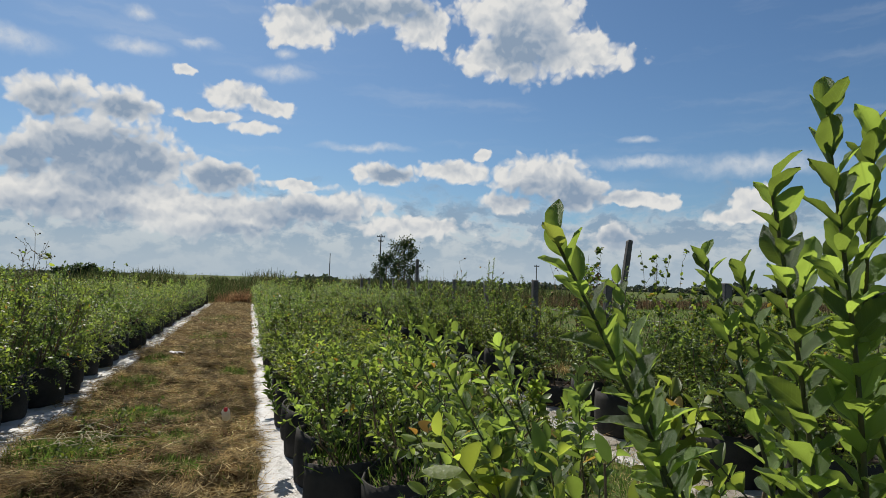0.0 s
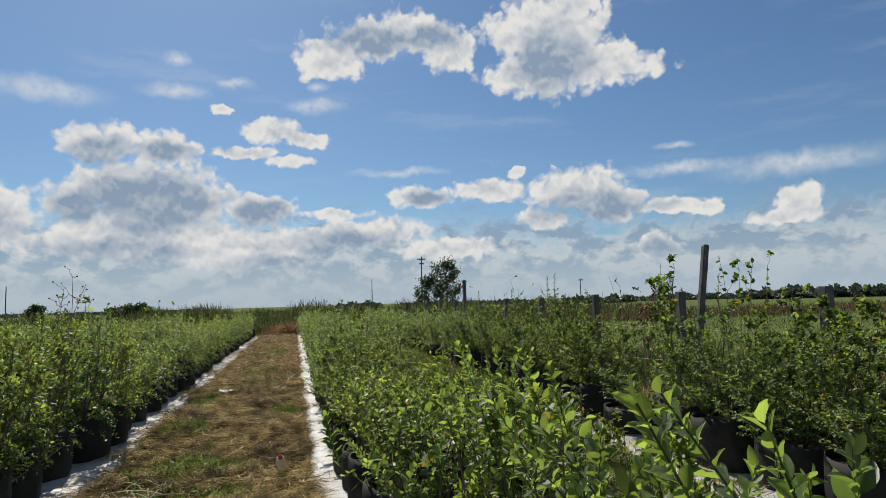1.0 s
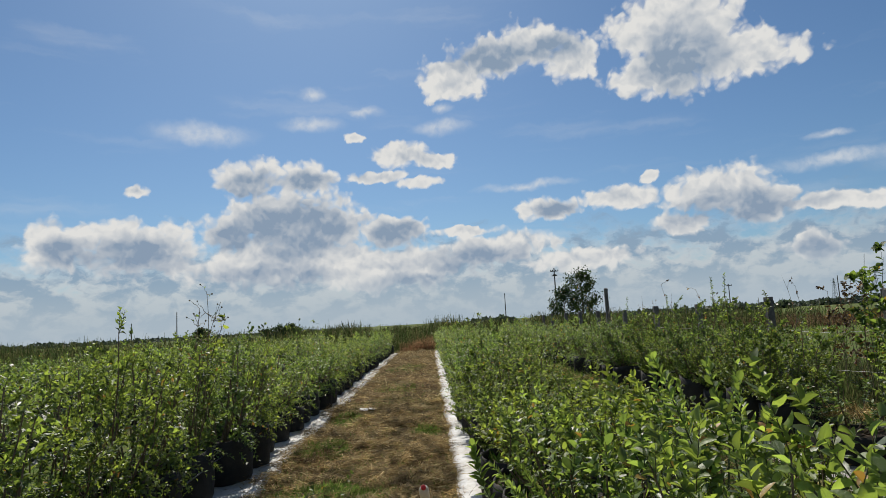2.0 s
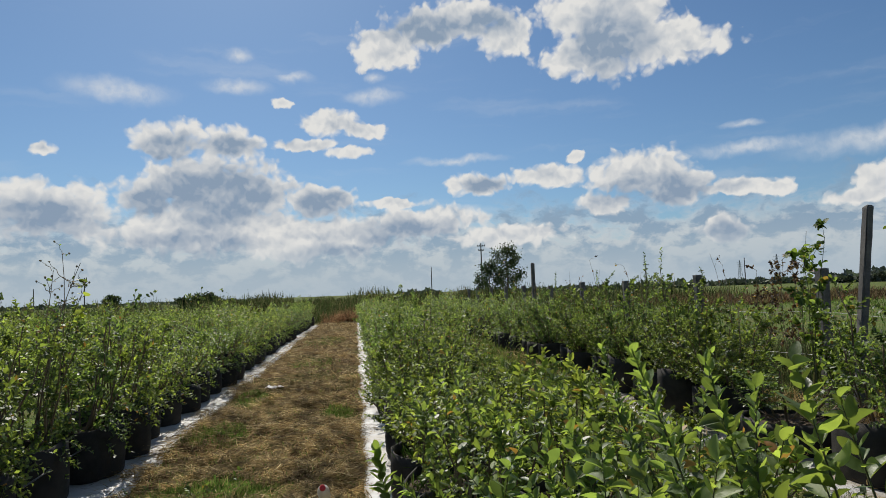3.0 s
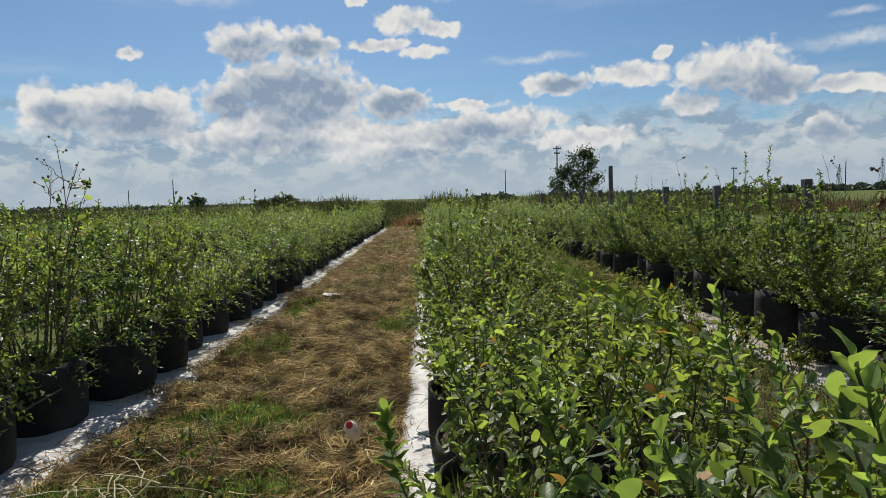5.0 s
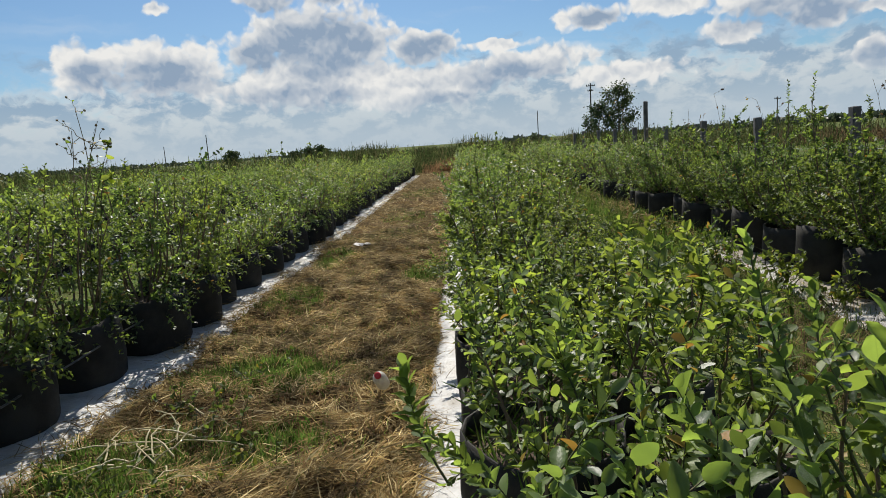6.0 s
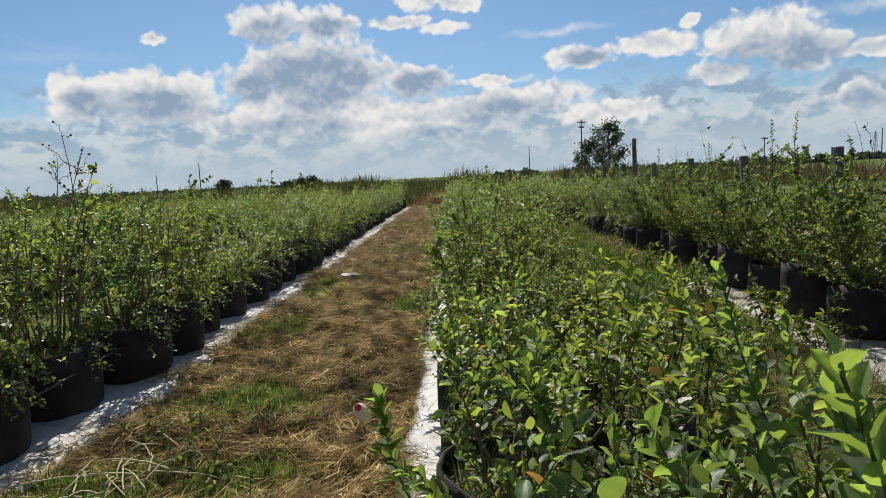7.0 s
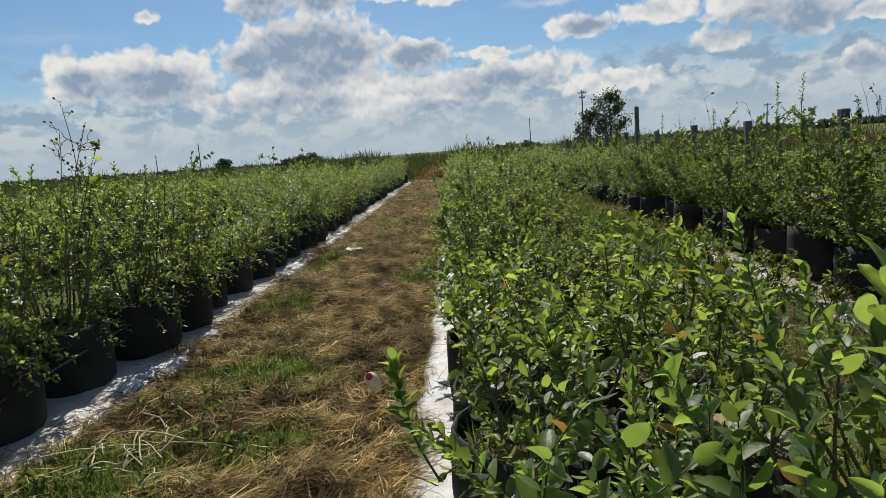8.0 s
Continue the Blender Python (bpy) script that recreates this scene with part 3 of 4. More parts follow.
for number, (west, east, _) in enumerate(ROWS.values()):
    ground_cover(west, east, 20 + number, (2.2, -0.9, 1.5, 3.0, 3.0, 3.0)[number])

# ---- bushes ----
near_low = [bush(101 + k, 1.02 + 0.05 * k, 0.36, 9, 8, 12, FINE_LEAF, 0.044, LEAF_NEAR, 0.8, 0.46, leaders=13) for k in range(3)]
near_thin = [bush(107 + k, 1.04, 0.34, 8, 7, 12, FINE_LEAF, 0.052, LEAF_NEAR, 0.8, 0.32, "thin young blueberry bush in a black grow bag", 12) for k in range(2)]
near_tall = bush(104, 1.38, 0.40, 12, 13, 14, FINE_LEAF, 0.054, LEAF_NEAR, 0.9, 0.15)
middle = [bush(111 + k, 1.38 + 0.05 * k, 0.38 + 0.02 * (k % 3), 13 + k % 3, 13, 23, SMALL_LEAF, 0.043, LEAF_FAR, 0.5, 0.10, leaders=3) for k in range(5)]
beside_fence = [bush(141 + k, 1.36 + 0.05 * k, 0.50, 14, 15, 29, SMALL_LEAF, 0.039, LEAF_DEEP, 0.5, 0.16, leaders=2) for k in range(3)]
farther = [bush(121 + k, 1.38 + 0.05 * k, 0.41 + 0.03 * (k % 3), 12 + k % 3, 12, 20, CARD_LEAF, 0.046, LEAF_FAR, 0.5, 0.04) for k in range(4)]
sparse = bush(119, 1.40, 0.42, 9, 10, 16, FOLDED_LEAF, 0.044, LEAF_FAR, 0.5, 0.3, "thin blueberry bush with bare lower stems in a black bag")
distant = [bush(131 + k, 1.42 + 0.06 * (k % 2), 0.44, 11, 10, 13, CARD_LEAF, 0.060, LEAF_FAR, 0.45, 0.05) for k in range(4)]


def by_distance(y, near=9.0, mid=17.0):
    """A bush model fine enough for how far along the row it stands."""
    if y < near:
        return middle[dice.integers(5)]
    return farther[dice.integers(4)] if y < mid else distant[dice.integers(4)]


used = set()


def put(model, m):
    """Set a bush down; the model itself serves as the first."""
    if model.name in used:
        return copy_thing(model, m)
    used.add(model.name)
    model.matrix_basis = m
    return model


dice = np.random.default_rng(3)


def sheet(x, y):
    return float(bumpy(np.array(x), np.array(y))) + 0.042


def plant(model, x, y, tall=1.0, by=1.0):
    put(model, spin(x, y, sheet(x, y) - 0.004, dice.uniform(0, 360), by, tall, dice.normal(0, 1.5)))


# The row right of the path: low near its start, a tall bush at its very end.
NEAR_ROW = ((0.60, -0.36, near_tall, 1.0), (0.72, 0.34, near_thin[0], 1.08), (0.78, 1.00, near_thin[1], 1.02), (0.80, 1.62, near_thin[0], 0.98),
            (0.86, 2.42, near_thin[1], 1.04), (0.56, 3.00, near_thin[0], 0.86), (1.10, 3.30, near_thin[0], 0.84), (0.56, 3.62, near_low[1], 0.88),
            (1.08, 4.16, near_thin[1], 0.86), (0.53, 4.26, near_low[0], 0.90), (0.51, 4.90, near_low[1], 0.92), (1.06, 4.86, near_thin[0], 0.88), (0.50, 5.54, near_low[2], 0.94), (1.08, 5.56, near_low[1], 0.86))
for x, y, model, tall in NEAR_ROW:
    plant(model, x, y, tall)
for line, first in ((0.51, 6.2), (1.12, 6.1)):
    y = first
    while y < ROW_END:
        model = beside_fence[dice.integers(3)] if y < 9 else by_distance(y)
        low = 0.92 if line > 1 and y < 7.6 else 1.0
        plant(model, line + dice.normal(0, 0.03), y, low * min(0.86 + 0.025 * (y - 6), 1.02) * dice.uniform(0.84, 1.09), dice.uniform(0.92, 1.06))
        y += dice.uniform(0.66, 0.80)
# The row left of the path.
y = 2.75
while y < ROW_END:
    model = by_distance(y)
    plant(model, ROWS["path_left"][2] + dice.normal(0, 0.04), y, dice.uniform(0.96, 1.02) if 5.3 < y < 6.9 else dice.uniform(0.82, 1.05), dice.uniform(0.96, 1.10))
    y += dice.uniform(0.64, 0.80)
# The row along the fence, with two thin bushes and a gap after them.
for y in (2.36, 3.12, 3.88, 4.62):
    plant(beside_fence[dice.integers(3)], ROWS["fence"][2] + dice.normal(0, 0.03), y, dice.uniform(0.95, 1.04), 1.12)
plant(sparse, 3.70, 5.28, 0.95, 1.12)
plant(sparse, 3.64, 6.22, 0.52, 1.12)
for y, tall in ((7.12, 0.99), (7.86, 1.07), (8.62, 1.06)):
    plant(beside_fence[dice.integers(3)], ROWS["fence"][2] + dice.normal(0, 0.03), y, tall, 1.14)
y = 9.36
while y < ROW_END:
    model = beside_fence[dice.integers(3)] if y < 14 else by_distance(y)
    plant(model, ROWS["fence"][2] + dice.normal(0, 0.05), y, dice.uniform(1.05, 1.15) if y < 13 else dice.uniform(0.88, 1.05), dice.uniform(1.04, 1.16))
    y += dice.uniform(0.70, 0.84)
# Rows farther left.
for name in ("left_second", "left_third", "left_fourth"):
    y = 3.5
    while y < ROW_END:
        plant(distant[dice.integers(4)], ROWS[name][2] + dice.normal(0, 0.05), y, dice.uniform(0.92, 1.08))
        y += dice.uniform(0.70, 0.85)

# Models that no row called for are cleared away.
for model in near_low + near_thin + [near_tall, sparse] + middle + beside_fence + farther + distant:
    if model.name not in used:
        for child in list(model.children):
            bpy.data.objects.remove(child)
        bpy.data.objects.remove(model)


# ---- long shoots close by, leaf by leaf ----


def leaf_mesh(bend, width):
    form, tris = SMOOTH_LEAF
    form = form * [1, width, 1.0] + np.stack([0 * form[:, 0], 0 * form[:, 0], -bend * form[:, 0] ** 2], -1)
    mesh = bpy.data.meshes.new("leaf")
    mesh.from_pydata([tuple(v) for v in form], [], [tuple(t) for t in tris.tolist()])
    mesh.materials.append(LEAF_BIG)
    mesh.shade_smooth()
    return mesh


SHOOT_LEAVES = [leaf_mesh(b, w) for b, w in ((0.1, 0.50), (-0.12, 0.54), (0.28, 0.46), (0.02, 0.58))]


def shoot(root, tip, count, size, seed, owner, bow=0.03):
    """A leafy shoot from root to tip; its stem belongs to the bush, its leaves to the stem."""
    r = np.random.default_rng(seed)
    root, tip = np.array(root, float), np.array(tip, float)
    u = np.linspace(0, 1, 8)[:, None]
    side = unit(np.cross(tip - root, r.normal(0, 1, 3)))
    pts = root + (tip - root) * u + side * bow * np.sin(np.pi * u)
    v, f = tubes([(pts, np.linspace(0.0045, 0.0016, 8))], 6)
    stem = bulk("stem", v, f, TWIG, None, "green young stem", smooth=True)
    stem.parent = owner
    stem.matrix_parent_inverse = owner.matrix_basis.inverted()
    go = unit(tip - root)
    a = unit(np.cross(go, [0.3, 0.9, 0.1]))
    b = np.cross(go, a)
    for k in range(count):
        w = 0.15 + 0.85 * (k / (count - 1)) ** 0.7
        i = min(int(w * 7), 6)
        spot = pts[i] + (pts[i + 1] - pts[i]) * (w * 7 - i)
        ang = k * 2.4 + r.normal(0, 0.25)
        out = math.cos(ang) * a + math.sin(ang) * b
        along = unit(out * r.uniform(0.7, 1.05) + go * (0.6 + 1.1 * w ** 3) + [0, 0, r.normal(0.05, 0.15)])
        face = unit(go - along * (go @ along) + r.normal(0, 0.2, 3))
        across = unit(np.cross(face, along))
        up = np.cross(along, across)
        s = size * r.uniform(0.8, 1.15) * (0.72 + 0.28 * math.sin(np.pi * min(w, 0.95)))
        leaf = new("leaf", SHOOT_LEAVES[r.integers(4)])
        leaf.parent = stem
        leaf.matrix_parent_inverse = owner.matrix_basis.inverted()
        m = Matrix([[*(s * c), p] for c, p in zip(np.stack([along, across, up], 1), spot)] + [[0, 0, 0, 1]])
        leaf.matrix_basis = m
        # The leaf follows its stem, whose own frame is the world's.
        leaf.matrix_parent_inverse = Matrix.Identity(4)


def bush_at(x, y):
    """The bush standing nearest to a place."""
    return min((o for o in scene.objects if o.name.startswith("potted_blueberry")), key=lambda o: (o.location.x - x) ** 2 + (o.location.y - y) ** 2)


SHOOTS = (((0.52, -0.40, 0.80), (0.17, -0.47, 1.53), 34, 0.062), ((0.55, -0.42, 0.80), (0.35, -0.55, 1.58), 34, 0.058), ((0.55, -0.45, 0.80), (0.38, -0.58, 1.65), 36, 0.062),
          ((0.60, -0.35, 0.90), (0.52, -0.25, 1.53), 28, 0.054), ((0.62, -0.32, 0.85), (0.56, -0.28, 1.51), 28, 0.054), ((0.60, -0.45, 0.85), (0.44, -0.58, 1.64), 32, 0.060),
          ((0.62, -0.50, 0.8), (0.49, -0.49, 1.51), 28, 0.058), ((0.60, -0.30, 0.80), (0.48, -0.09, 1.49), 26, 0.054), ((0.58, -0.42, 0.75), (0.44, -0.50, 1.50), 30, 0.060),
          ((0.48, -0.42, 0.75), (0.28, -0.44, 1.42), 28, 0.060), ((0.62, -0.40, 0.75), (0.36, -0.30, 1.40), 28, 0.058),
          ((0.70, 0.32, 0.75), (0.29, 0.39, 1.37), 26, 0.064), ((0.74, 0.36, 0.75), (0.40, 0.51, 1.36), 24, 0.058), ((0.76, 0.34, 0.75), (0.45, 0.35, 1.34), 26, 0.060),
          ((0.74, 1.05, 0.72), (0.40, 1.22, 1.27), 24, 0.058), ((0.78, 1.02, 0.72), (0.40, 1.42, 1.23), 22, 0.056), ((0.80, 1.60, 0.72), (0.62, 1.44, 1.23), 24, 0.056),
          ((0.84, 2.50, 0.60), (0.80, 2.58, 1.27), 26, 0.060), ((0.88, 2.42, 0.60), (0.86, 2.48, 1.22), 26, 0.060), ((0.80, 2.50, 0.60), (0.60, 2.54, 1.31), 30, 0.066),
          ((0.80, 2.56, 0.60), (0.69, 2.86, 1.12), 24, 0.060), ((0.82, 2.52, 0.60), (0.72, 2.74, 1.21), 24, 0.060), ((1.06, 3.30, 0.68), (0.92, 3.52, 1.22), 28, 0.060),
          ((1.10, 3.32, 0.68), (1.02, 3.42, 1.12), 22, 0.056), ((0.18, 4.00, 0.38), (0.06, 4.10, 0.75), 20, 0.10), ((0.36, 4.24, 0.42), (0.18, 4.00, 0.38), 6, 0.06), ((1.15, 3.30, 0.6), (1.30, 3.40, 1.19), 26, 0.060), ((0.58, 3.68, 0.6), (0.47, 3.63, 0.98), 22, 0.056),
          ((0.60, 3.05, 0.6), (0.64, 3.36, 0.94), 22, 0.056), ((0.62, 2.98, 0.55), (0.52, 3.0, 0.95), 22, 0.058),
          ((0.42, 3.62, 0.45), (0.13, 3.72, 0.72), 20, 0.060), ((0.44, 3.10, 0.48), (0.16, 3.22, 0.74), 20, 0.062), ((0.46, 3.58, 0.45), (0.22, 3.46, 0.80), 20, 0.058))
for number, (root, tip, count, size) in enumerate(SHOOTS):
    shoot(root, tip, int(count * 1.4), size * (0.92 if root[1] < 0 else 0.82), 300 + number, bush_at(root[0], root[1]))


# ---- straw and grass on the ground ----


def strips(r, at, heading, rise, length, width, curl):
    """Narrow blades of two joined quads: where they start, the way they lie, and how they bend."""
    n = len(at)
    go = np.stack([np.cos(heading) * np.cos(rise), np.sin(heading) * np.cos(rise), np.sin(rise)], -1)
    side = np.stack([-np.sin(heading), np.cos(heading), 0 * heading], -1)
    mid = at + go * (length * 0.5)[:, None] + side * (curl * length * 0.25)[:, None]
    end = at + go * length[:, None] + side * (curl * length)[:, None] - np.array([0, 0, 1]) * (np.abs(curl) * length * np.sin(rise) * 0.6)[:, None]
    half = (width * 0.5)[:, None]
    flat = np.stack([-np.sin(heading), np.cos(heading), r.normal(0, 0.4, n)], -1)
    verts = np.stack([at - flat * half, at + flat * half, mid - flat * half * 0.9, mid + flat * half * 0.9, end - flat * half * 0.25, end + flat * half * 0.25], 1)
    k = np.arange(n)[:, None] * 6
    quads = np.concatenate([k + [0, 1, 3, 2], k + [2, 3, 5, 4]], 0)
    return verts.reshape(-1, 3), quads


def scatter(name, count, area, mat, label, seed, length, width, upright=False, keep=None, lift=0.04, curl=0.25, swathe=1):
    """Loose blades over a stretch of ground, one object of stuff."""
    r = np.random.default_rng(seed)
    x0, x1, y0, y1 = area
    x, y = r.uniform(x0, x1, count), y0 + (y1 - y0) * r.uniform(0, 1, count)
    if swathe > 1:
        # Strands lie in wisps, swept the same way.
        x, y = np.repeat(x[:count // swathe], swathe), np.repeat(y[:count // swathe], swathe)
        x, y = x + r.normal(0, 0.045, len(x)), y + r.normal(0, 0.045, len(x))
    if keep is not None:
        chosen = keep(x, y, r)
        x, y = x[chosen], y[chosen]
    n = len(x)
    z = bumpy(x, y) + (np.full(n, -0.01) if upright else 0.004 + lift * r.uniform(0, 1, n) ** 1.7 * (0.35 + 1.3 * clods(x, y)))
    rise = r.uniform(0.75, 1.5, n) if upright else r.normal(0.03, 0.2, n)
    heading = r.uniform(0, 2 * np.pi, n)
    if swathe > 1:
        heading = 9.0 * lattice(x, y, 1.7, 6) + r.normal(0, 0.85, n)
    v, f = strips(r, np.stack([x, y, z], -1), heading, rise, r.uniform(*length, n), r.uniform(*width, n), r.normal(0, curl, n))
    tagged(bulk(name, v, f, mat), label, "straw" if not upright else "grass", kind="stuff")


GREEN = ((-1.35, 1.9, 0.5, 0.6), (-0.5, 2.3, 0.35, 0.4), (-0.7, 1.3, 0.5, 0.4), (-1.0, 3.0, 0.4, 0.3), (-1.15, 6.15, 0.55, 0.5), (-0.8, 5.0, 0.45, 0.32), (-1.45, 4.9, 0.45, 0.4), (-1.5, 8.3, 0.35, 0.5), (-0.5, 4.1, 0.25, 0.25), (-1.3, 4.3, 0.4, 0.3),
         (-1.5, 10.6, 0.3, 0.6), (-0.9, 15, 0.5, 1.2), (-0.6, 3.0, 0.3, 0.3), (-1.4, 3.3, 0.3, 0.35), (-1.0, 21, 0.6, 2.0), (-0.3, 9.2, 0.2, 0.4))


def in_green(x, y, r):
    near = np.full(len(x), 9.0)
    for cx, cy, a, b in GREEN:
        near = np.minimum(near, ((x - cx) / a) ** 2 + ((y - cy) / b) ** 2)
    return r.uniform(0, 1, len(x)) < np.clip(1.5 - near - 0.9 * clods(x + 3.0, y), 0, 1)


def off_green(x, y, r):
    thin = r.uniform(0, 1, len(x)) < 0.38 + 1.0 * clods(x, y)
    return (~in_green(x, y, r) & thin) | (r.uniform(0, 1, len(x)) < 0.06)


scatter("cut_straw", 110000, (-1.99, 0.06, 2.4, 12), STRAW, "dry brown cut straw lying on the path", 41, (0.04, 0.21), (0.0022, 0.0062), keep=off_green, lift=0.07, curl=0.45, swathe=10)
scatter("cut_straw", 36000, (-1.99, 0.06, -0.5, 2.4), STRAW, "dry brown cut straw lying on the path", 36, (0.05, 0.22), (0.0022, 0.0062), keep=off_green, lift=0.07, curl=0.45, swathe=10)
scatter("cut_straw", 20000, (-1.98, 0.05, 12, 35), STRAW, "dry brown cut straw lying on the path", 42, (0.10, 0.40), (0.004, 0.011), lift=0.075)
scatter("path_grass", 100000, (-1.9, 0.0, 0.8, 12), GRASS, "patches of short green grass on the path", 43, (0.035, 0.11), (0.004, 0.009), True, in_green)
scatter("path_grass", 20000, (-1.9, 0.0, 12, 26), GRASS, "patches of short green grass on the path", 40, (0.04, 0.12), (0.005, 0.012), True, in_green)
scatter("path_grass", 12000, (-1.9, 0.0, 1.0, 13), GRASS, "scattered green blades in the straw", 39, (0.03, 0.09), (0.003, 0.006), True)
scatter("verge_grass", 30000, (1.15, 3.25, 1.0, 14), GRASS, "short green grass between the rows", 44, (0.03, 0.15), (0.003, 0.008), True)
scatter("cut_straw", 2600, (-2.12, -1.86, 2.6, 16), STRAW, "dry straw strewn over the edge of a ground cover", 37, (0.05, 0.2), (0.003, 0.006), lift=0.09)
scatter("cut_straw", 3000, (3.0, 3.45, 2.0, 14), STRAW, "dry straw strewn over the edge of a ground cover", 38, (0.05, 0.2), (0.003, 0.006), lift=0.09)
scatter("cut_straw", 16000, (2.98, 3.55, 10.2, 24), STRAW, "matted dead stalks hiding the edge of a ground cover", 52, (0.10, 0.34), (0.004, 0.010), lift=0.15, curl=0.4)
scatter("verge_grass", 9000, (2.5, 3.45, 9.4, 24), GRASS, "long green grass grown over the edge of a ground cover", 53, (0.10, 0.34), (0.004, 0.010), True)
scatter("cut_straw", 12000, (1.15, 3.25, 1.0, 16), STRAW, "dry straw among the grass between the rows", 45, (0.06, 0.22), (0.002, 0.006))
scatter("verge_grass", 9000, (1.15, 3.25, 14, 34), GRASS, "short green grass between the rows", 46, (0.06, 0.16), (0.008, 0.016), True)
scatter("verge_grass", 6000, (1.2, 4.4, -4, 1.0), GRASS, "short green grass between the rows", 35, (0.05, 0.15), (0.005, 0.010), True)
scatter("verge_grass", 5000, (-5.1, -3.0, 2.5, 22), GRASS, "short green grass between the rows", 47, (0.05, 0.14), (0.005, 0.010), True)
scatter("fence_grass", 14000, (4.4, 9.0, 3.0, 26), MEADOW, "unmown grass along the fence", 48, (0.10, 0.40), (0.005, 0.012), True)
scatter("pasture_grass", 10000, (9.0, 40.0, 6, 48), GRASS, "green pasture beyond the fence", 49, (0.10, 0.35), (0.02, 0.05), True)


def belt(name, count, mat, label, seed, spots, high, width, rise=(1.1, 1.54)):
    """Tall weeds standing in drifts: (x, y, half x, half y) each."""
    r = np.random.default_rng(seed)
    pick = r.integers(0, len(spots), count)
    s = np.array(spots)[pick]
    x, y = s[:, 0] + s[:, 2] * r.uniform(-1, 1, count), s[:, 1] + s[:, 3] * r.uniform(-1, 1, count)
    swell = 0.7 + 0.3 * np.sin(0.9 * x + np.sin(0.6 * y)) * np.sin(0.37 * x + 1.0)
    v, f = strips(r, np.stack([x, y, bumpy(x, y) - 0.02], -1), r.uniform(0, 2 * np.pi, count), r.uniform(*rise, count),
                  r.uniform(*high, count) * swell, r.uniform(*width, count), r.normal(0, 0.18, count))
    tagged(bulk(name, v, f, mat), label, "weeds", kind="stuff")


belt("tall_grass", 19000, MEADOW, "tall half-dry grass beyond the ends of the rows", 51, ((-14, 40, 14, 5), (0, 40, 9, 4), (6, 40, 9, 5), (-30, 46, 14, 9), (14, 44, 8, 8)), (0.7, 1.75), (0.012, 0.035))
belt("tall_crop", 15000, MEADOW, "high green crop standing across the far field", 50, ((-30, 66, 30, 9), (2, 64, 16, 6), (10, 60, 24, 9), (-75, 80, 30, 12)), (1.5, 2.5), (0.04, 0.10))
belt("dry_tufts", 2600, RUST, "small tufts of dead brown weeds on the path", 56, ((-1.62, 10.4, 0.25, 0.5), (-1.55, 8.7, 0.25, 0.4), (-0.55, 6.5, 0.2, 0.12), (-0.35, 5.15, 0.12, 0.1), (-0.8, 12.5, 0.5, 0.6), (-0.3, 14, 0.25, 1.2), (-1.5, 7.5, 0.15, 0.3)), (0.05, 0.17), (0.003, 0.006))
r = np.random.default_rng(58)
for x, y in ((3.66, 5.28), (3.64, 6.22)):
    turn, far = r.uniform(0, 6.28, 260), 0.25 * np.sqrt(r.uniform(0, 1, 260))
    v, f = strips(r, np.stack([x + far * np.cos(turn), y + far * np.sin(turn), np.full(260, 0.40)], -1), r.uniform(0, 6.28, 260), r.uniform(0.5, 1.4, 260),
                  r.uniform(0.06, 0.2, 260), r.uniform(0.003, 0.007, 260), r.normal(0, 0.5, 260))
    tagged(bulk("dry_tuft", v, f, STRAW), "dry yellow grass growing on top of a grow bag", "weeds", kind="stuff")
belt("dry_tufts", 3000, RUST, "tangle of dead brown weeds beside a row", 57, ((2.75, 6.4, 0.3, 0.5), (2.3, 5.6, 0.25, 0.4), (2.9, 8.6, 0.25, 0.8), (2.0, 7.6, 0.25, 0.5)), (0.08, 0.26), (0.003, 0.007), (0.05, 1.0))
belt("rusty_weeds", 1700, RUST_PALE, "rusty brown weeds closing off the path", 52, ((-0.9, 35.6, 0.9, 1.3), (-0.5, 35.0, 0.5, 0.6)), (0.3, 1.2), (0.008, 0.02), (0.8, 1.54))
belt("rusty_weeds", 11000, RUST, "band of rusty brown weeds behind the pasture", 53, ((28, 40, 9, 4), (40, 44, 12, 6), (20, 46, 6, 4), (50, 40, 12, 8)), (0.4, 1.1), (0.03, 0.07))
belt("tall_grass", 5200, MEADOW, "tangled high weeds along the fence", 55, ((5.0, 4.2, 0.35, 1.5), (4.9, 2.6, 0.4, 1.2), (5.6, 4.5, 0.5, 2.0)), (0.7, 1.5), (0.008, 0.02))
belt("tall_grass", 9000, MEADOW, "dry weedy grass along the fence line", 54, ((6.2, 16, 0.8, 9), (6.6, 9, 0.9, 4), (6.0, 28, 0.8, 8)), (0.3, 1.15), (0.006, 0.016))


# ---- fence ----
POST_X = 5.32


